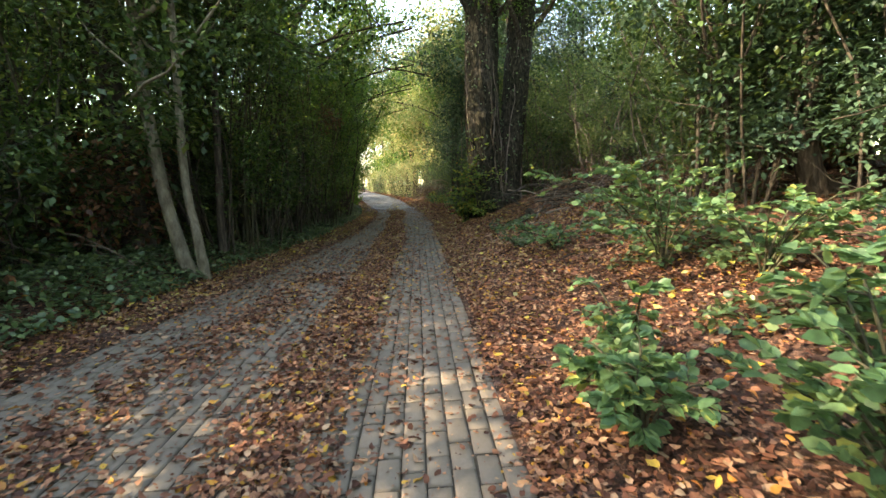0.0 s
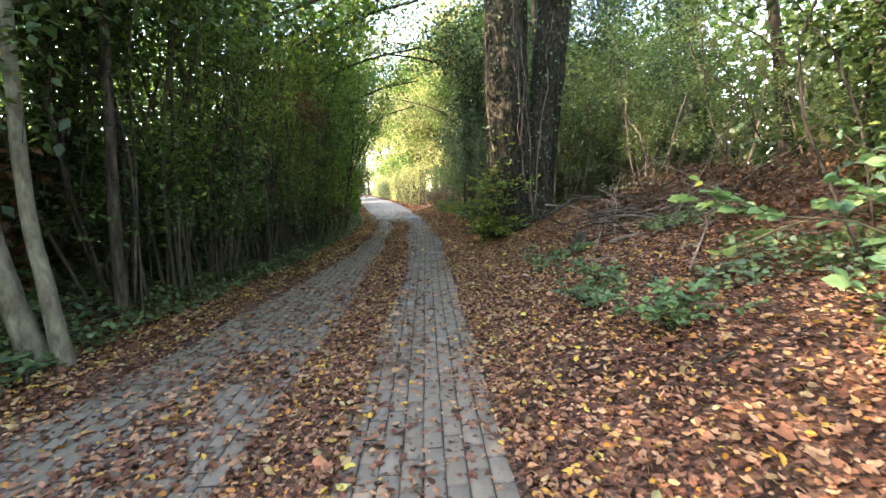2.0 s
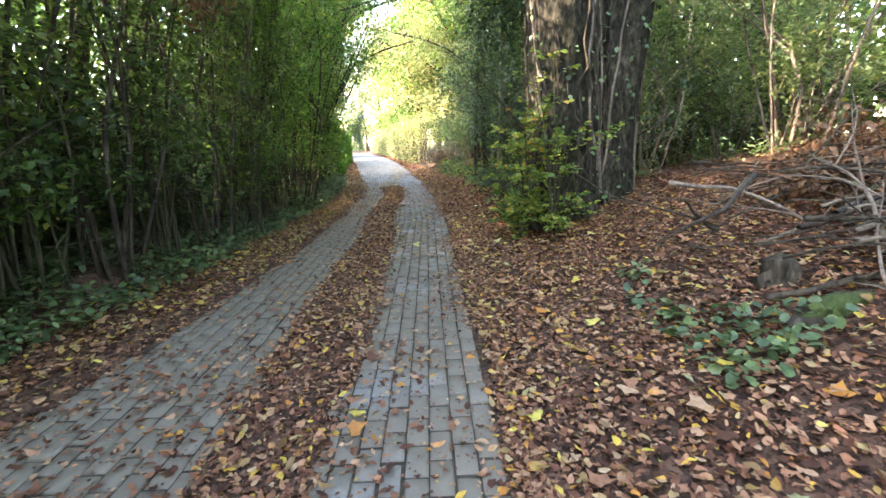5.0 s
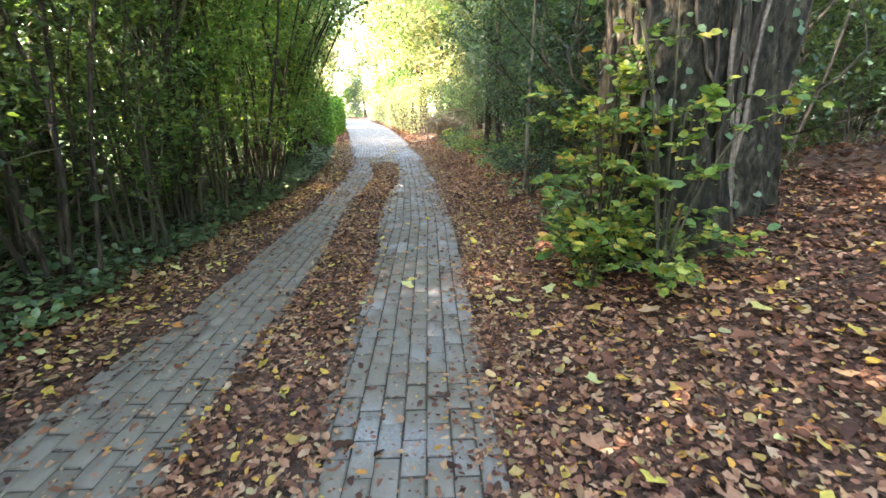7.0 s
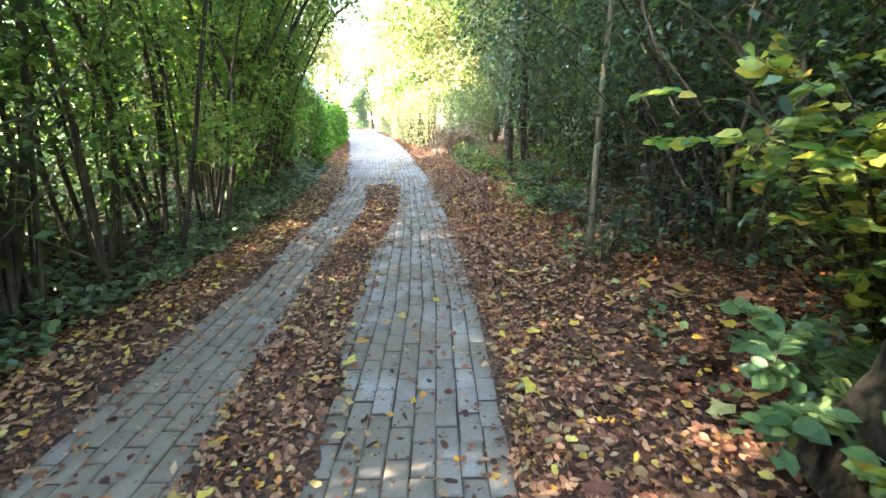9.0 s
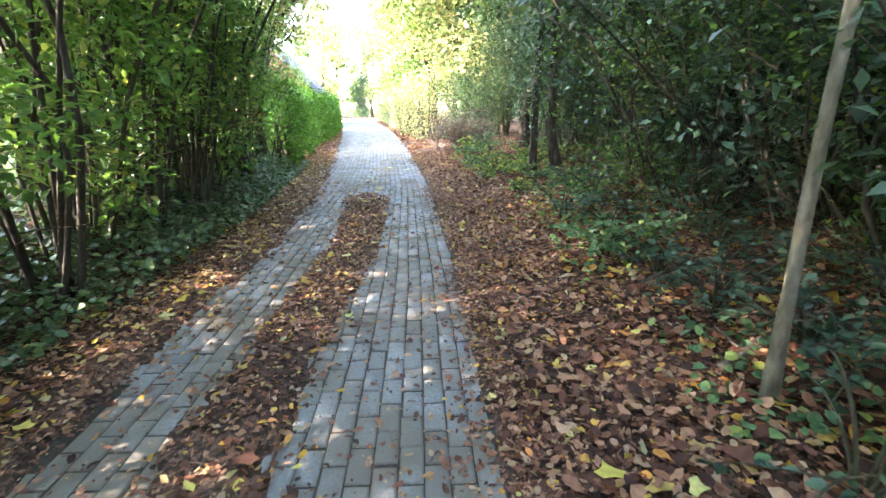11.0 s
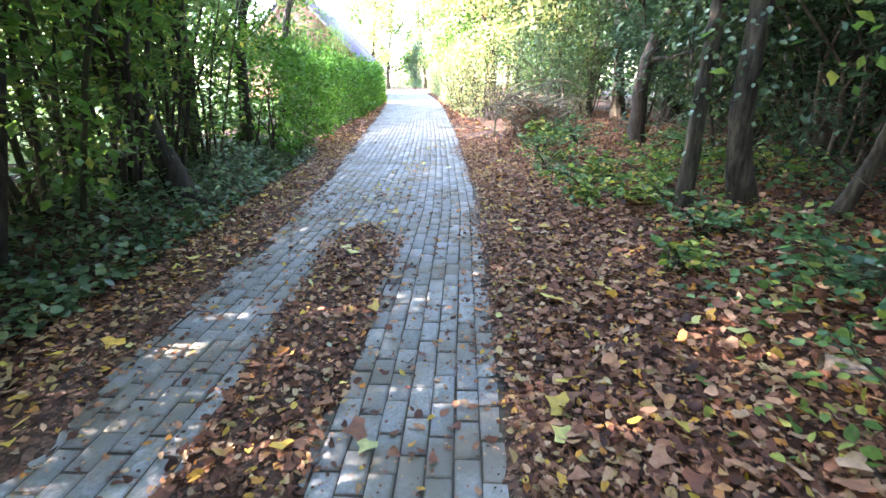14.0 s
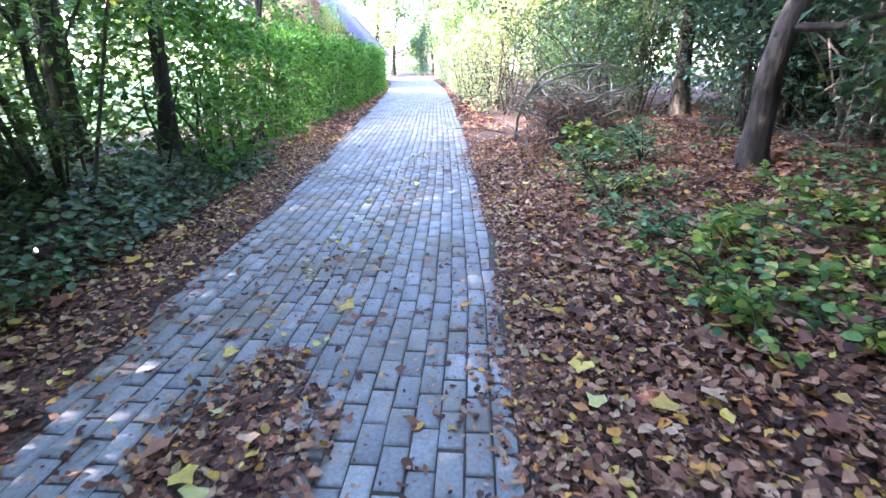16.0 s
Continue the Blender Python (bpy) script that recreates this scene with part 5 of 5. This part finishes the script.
litter("fallen_leaves", "deep russet leaf litter beside the clean blocks", x, y, sizes(n, 0.028, 0.06), M_FALLEN, 0.03, 0.4)
n = 7000
x, y = scatter(n, 15, 27, lambda y, u: right_edge(y) + 0.2 + 2.4 * u)
litter("fallen_leaves", "large curled orange-brown leaves on the litter", x, y, sizes(n, 0.055, 0.095), M_FALLEN, 0.045, 0.4)
# verges
n = 32000
x, y = scatter(n, -3, 30, lambda y, u: left_edge(y) - 0.85 * u + 0.05 * rng.normal(0, 1, len(y)) ** 2)
litter("fallen_leaves", "band of brown and orange fallen leaves along the ivy", x, y, sizes(n, 0.028, 0.065), M_FALLEN, 0.02)
n = 7000
x, y = scatter(n, 30, 62, lambda y, u: np.where(u < 0.5, left_edge(y) - 1.4 * u, right_edge(y) + 1.6 * (u - 0.5)))
litter("fallen_leaves", "russet leaves along both edges of the far lane", x, y, sizes(n, 0.07, 0.13), M_FALLEN, 0.02)
n = 14000
x, y = scatter(n, -3, 30, lambda y, u: right_edge(y) + 0.14 - np.abs(rng.normal(0, 0.2, len(y))) * (0.55 + 0.5 * np.sin(y * 1.9) * np.sin(y * 0.7 + 1)))
litter("fallen_leaves", "thin scatter of small brown leaves on the lane edge", x, y, sizes(n, 0.02, 0.055), M_FALLEN, 0.008, 0.25)
# dark leaf mould that the leaves lie on, between the tracks and along the far edge
def mould(name, label, y0, y1, a, b, rise, seed):
    g = np.random.default_rng(seed)
    ys = np.arange(y0, y1, 0.06)
    us = np.linspace(0, 1, 9)
    jag = np.convolve(g.normal(0, 0.06, len(ys) + 8), np.ones(4) / 4, "same")[:len(ys)]
    jag2 = np.convolve(g.normal(0, 0.06, len(ys) + 8), np.ones(4) / 4, "same")[:len(ys)]
    end = np.clip((y1 - ys) / 0.7, 0.15, 1)
    A, B = a(ys) + jag, b(ys) + jag2
    mid = (A + B) / 2
    A, B = mid + (A - mid) * end, mid + (B - mid) * end
    X = A[:, None] + (B - A)[:, None] * us
    Y = np.broadcast_to(ys[:, None], X.shape)
    Z = road_z(Y) + rise * (np.sin(us * np.pi) ** 0.5)[None] * (0.75 + 0.5 * g.uniform(0, 1, X.shape)) - 0.005
    V = np.stack([X, Y, Z], -1).reshape(-1, 3)
    i, j = np.meshgrid(np.arange(len(ys) - 1), np.arange(8), indexing="ij")
    c = (i * 9 + j).ravel()
    return thing(name, quick_mesh(name, V, np.stack([c, c + 1, c + 10, c + 9], 1), True), M_LITTER, label, "leaf mould", kind="stuff")


mould("leaf_mould", "damp dark leaf mould between the wheel tracks", 4.5, 22.25, strip_left, strip_right, 0.022, 1)
mould("leaf_mould", "damp dark leaf mould creeping over the lane's edge", 3, 27, lambda y: right_edge(y) + 0.03, lambda y: right_edge(y) + 0.35, 0.025, 2)
mould("leaf_mould", "damp dark leaf mould creeping over the lane's edge", 3, 27, lambda y: left_edge(y) - 0.3, lambda y: left_edge(y) + 0.04, 0.03, 3)
# the strip between the wheel tracks
n = 26000
y = rng.uniform(-3, 22.3, n)
u = np.where(rng.uniform(0, 1, n) < 0.6, rng.uniform(-0.04, 1.04, n), rng.normal(0.5, 0.3, n))
x = strip_left(y) + (strip_right(y) - strip_left(y)) * u
keep = (y > 5.5) | (rng.uniform(0, 1, n) < 0.8)
keep &= np.abs(u - 0.5) * 2 < 0.25 + (22.4 - y) / 0.8 + 0.2 * np.sin(y * 9)
keep &= (np.abs(y - 16.0) > 0.7) | (rng.uniform(0, 1, n) < 0.45)
x, y = x[keep], y[keep]
litter("fallen_leaves", "heaped brown leaves between the wheel tracks", x, y, sizes(len(x), 0.026, 0.062), M_FALLEN, 0.022, 0.42)
# loose leaves on the blocks, thicker at the start of the walk
n = 7000
y = np.where(rng.uniform(0, 1, n) < 0.6, rng.uniform(-3, 8, n), rng.uniform(8, 24, n))
x = left_edge(y) + (right_edge(y) - left_edge(y)) * rng.uniform(0, 1, n) ** 1.2
litter("fallen_leaves", "loose brown leaves scattered on grey blocks", x, y, sizes(n, 0.025, 0.07), M_FALLEN, 0.008, 0.3)
n = 5500
y = rng.uniform(-3, 9.5, n)
x = left_edge(y) + (right_edge(y) - 0.35 - left_edge(y)) * rng.beta(1.2, 1.2, n)
litter("fallen_leaves", "trodden brown leaves over the wheel track", x, y, sizes(n, 0.025, 0.07), M_FALLEN, 0.01, 0.35)
# leaf drifts across the lane where the walk begins
n = 5200
y = rng.uniform(0.5, 6.5, n)
u = rng.uniform(0, 1, n)
x = np.where(u < 0.6, left_edge(y) + 0.55 + 0.8 * rng.beta(2, 2, n), -0.8 + rng.normal(0, 0.2, n))
keep = wavy(x * 1.6, y * 1.1) > -0.35
litter("fallen_leaves", "drifts of damp brown leaves over worn blocks", x[keep], y[keep], sizes(int(keep.sum()), 0.03, 0.07), M_FALLEN, 0.014, 0.35)
n = 3200
y = rng.uniform(0, 8, n)
x = left_edge(y) - 1.3 * rng.uniform(0, 1, n)
litter("fallen_leaves", "brown leaves under the hedge by the lane", x, y, sizes(n, 0.035, 0.075), M_FALLEN, 0.02, 0.4)
# crumbs of leaf and twig ground into the wheel tracks
n = 22000
y = np.where(rng.uniform(0, 1, n) < 0.65, rng.uniform(-3, 12, n), rng.uniform(12, 24, n))
x = left_edge(y) + (right_edge(y) - left_edge(y)) * rng.uniform(0, 1, n)
litter("leaf_crumbs", "crumbled dark leaf scraps on the blocks", x, y, sizes(n, 0.008, 0.026), M_FALLEN, 0.005, 0.25, plain=True)
# ochre ones
n = 9000
x, y = scatter(n, 4, 28, lambda y, u: np.where(u < 0.3, left_edge(y) - 0.9 * u / 0.3, np.where(u < 0.4, strip_left(y) + (u - 0.3) * 6, right_edge(y) + 2.6 * (np.maximum(u - 0.4, 0) / 0.6) ** 1.2)))
litter("fallen_leaves", "ochre and tan fallen leaves mixed through the brown", x, y, sizes(n, 0.03, 0.07), M_FALLEN_O, 0.035, 0.5)
# yellow ones
n = 3000
x, y = scatter(n, 2, 30, lambda y, u: np.where(u < 0.45, left_edge(y) - 0.85 * u / 0.45, np.where(u < 0.55, strip_left(y) + (u - 0.45) * 6, right_edge(y) + 2.2 * (u - 0.55) / 0.45)))
litter("fallen_leaves", "yellow fallen leaves dotted over the brown ones", x, y, sizes(n, 0.03, 0.07), M_FALLEN_Y, 0.035)
n = 600
x, y = scatter(n, 4, 27, lambda y, u: np.where(u < 0.2, left_edge(y) - 0.7 * u / 0.2, np.where(u < 0.32, strip_left(y) + (u - 0.2) * 6, right_edge(y) + 0.2 + 2.4 * (u - 0.32))))
litter("maple_leaves", "large lobed brown maple leaves lying flat", x, y, sizes(n, 0.09, 0.15), M_FALLEN, 0.04, 0.2, True)
n = 230
x, y = scatter(n, 8, 26, lambda y, u: np.where(u < 0.2, left_edge(y) - 0.6 * u / 0.2, np.where(u < 0.35, strip_left(y) + (u - 0.2) * 6, right_edge(y) + 0.1 + 2.4 * (u - 0.35))))
litter("maple_leaves", "large lobed yellow maple leaves lying flat", x, y, sizes(n, 0.08, 0.14), M_FALLEN_Y, 0.045, 0.2, True)


def ground_ivy(name, label, n, y0, y1, inner, outer, h, leaf, mat, seed, patchy=0.0):
    """Low leafy cover, its tops waving in mounds."""
    g = np.random.default_rng(seed)
    y = g.uniform(y0, y1, n)
    u = g.uniform(0, 1, n)
    x = inner(y) + (outer(y) - inner(y)) * u
    keep = wavy(x * 1.3 + seed, y * 1.3) > patchy - 0.55
    x, y, u = x[keep], y[keep], u[keep]
    n = len(x)
    mound = h * (0.45 + 0.35 * wavy(x * 2, y * 2.3) + 0.3 * np.sin(u * np.pi)) * g.uniform(0.3, 1.1, n)
    P = np.stack([x, y, ground_z(x, y) + np.maximum(mound, 0.01)], 1)
    V, F = leaves(P, rand_dirs(n, 0.35, g) + [0, 0, -0.1], unit(g.standard_normal((n, 3)) * 0.45 + [0, 0, 1]), g.uniform(0.6, 1.3, n) * leaf, 0.85, 0.1, True)
    return thing(name, quick_mesh(name, V, F), mat, label, "ivy", kind="stuff")


ground_ivy("ground_ivy", "dark green ivy covering the low bank", 23000, 3, 27, lambda y: left_edge(y) - 0.58, lambda y: left_edge(y) - 1.75, 0.24, 0.065, M_IVY, 3)
ground_ivy("ground_ivy", "dark ivy and leaves in the shade at the hedge foot", 9000, -3, 27, lambda y: left_edge(y) - 1.5, lambda y: left_edge(y) - 3.2, 0.2, 0.075, M_IVY, 4)
ground_ivy("undergrowth", "patches of low green bramble and ivy on the bank", 9000, 13, 28, lambda y: right_edge(y) + 0.85, lambda y: right_edge(y) + 3.0, 0.18, 0.052, M_LEAF_BRAMBLE, 5, 0.72)
ground_ivy("undergrowth", "yellow-green seedlings scattered over the leaf litter", 2600, 17, 27, lambda y: right_edge(y) + 0.75, lambda y: right_edge(y) + 2.6, 0.16, 0.055, M_LEAF_SHRUB, 8, 0.75)
ground_ivy("undergrowth", "patches of dark ivy on the leafy bank", 9000, 2, 10, lambda y: right_edge(y) + 1.0, lambda y: right_edge(y) + 3.2, 0.18, 0.06, M_IVY, 6, 0.72)


def block_mesh(k):
    """One worn concrete block, its top edges rounded off."""
    g = np.random.default_rng(300 + k)
    w, l, c = 0.0492, 0.1025, 0.008 + 0.004 * g.uniform()
    lo = np.array([(-w, -l), (w, -l), (w, l), (-w, l)])
    hi = lo * [(w - c) / w, (l - c) / l] + g.normal(0, 0.0012, (4, 2))
    V = np.concatenate([np.c_[lo, np.full(4, -0.05)], np.c_[lo, np.full(4, -0.009)], np.c_[hi, g.normal(0, 0.0006, 4)]])
    F = [(8, 9, 10, 11)] + [(4 + i, 4 + (i + 1) % 4, 8 + (i + 1) % 4, 8 + i) for i in range(4)] + [(i, (i + 1) % 4, 4 + (i + 1) % 4, 4 + i) for i in range(4)]
    return V, np.array(F)


def build_lane():
    g = np.random.default_rng(12)
    lane = empty("pavement", "grey concrete block lane with worn staggered blocks", "pavement", kind="structure")
    shapes = [block_mesh(k) for k in range(6)]
    meshes = []
    for V, F in shapes:
        me = quick_mesh("block", V, F)
        me.materials.append(M_PAVER)
        meshes.append(me)
    spots = []
    pitch, step = 0.1055, 0.2175
    ys = np.arange(-6, 68, step)
    for c in range(40):
        for y0 in ys:
            y = y0 + (step / 2 if c % 2 else 0) + g.normal(0, 0.003)
            x = float(right_edge(y)) - 0.058 - c * pitch
            if x < float(left_edge(y)) + 0.02 + 0.05 * math.sin(y * 2.1):
                continue
            spots.append((x + g.normal(0, 0.0015), y))
    S = np.array(spots)
    slope = (right_edge(S[:, 1] + 0.3) - right_edge(S[:, 1] - 0.3)) / 0.6
    turn = -np.arctan(slope) + g.normal(0, 0.008, len(S))
    lift = road_z(S[:, 1]) + g.normal(0, 0.0022, len(S)) + 0.004 * wavy(S[:, 0] * 2, S[:, 1] * 2)
    near = (S[:, 1] > 17.6) & (S[:, 1] < 20.4) & (S[:, 0] > -1.85)
    kind = g.integers(0, 6, len(S))
    tilt = g.normal(0, 0.008, (len(S), 2))
    count = 0
    rest = []
    for i in range(len(S)):
        if near[i] and count < 300:
            ob = new("block", meshes[kind[i]])
            ob.parent = lane
            ob.matrix_basis = Matrix.LocRotScale((S[i, 0], S[i, 1], lift[i]), Euler((tilt[i, 0], tilt[i, 1], turn[i])), None)
            count += 1
            continue
        V = shapes[kind[i]][0]
        ca, sa = math.cos(turn[i]), math.sin(turn[i])
        W = np.stack([V[:, 0] * ca - V[:, 1] * sa + S[i, 0], V[:, 0] * sa + V[:, 1] * ca + S[i, 1], V[:, 2] + lift[i] + V[:, 1] * tilt[i, 0] - V[:, 0] * tilt[i, 1]], 1)
        rest.append((W, shapes[kind[i]][1][:5 if S[i, 1] > 34 else 9]))
    me = quick_mesh("blocks", *join(rest))
    ob = part("blocks", me, M_PAVER, lane, "rows of grey concrete blocks")
    tagged(ob, kind="stuff")
    return lane


build_lane()
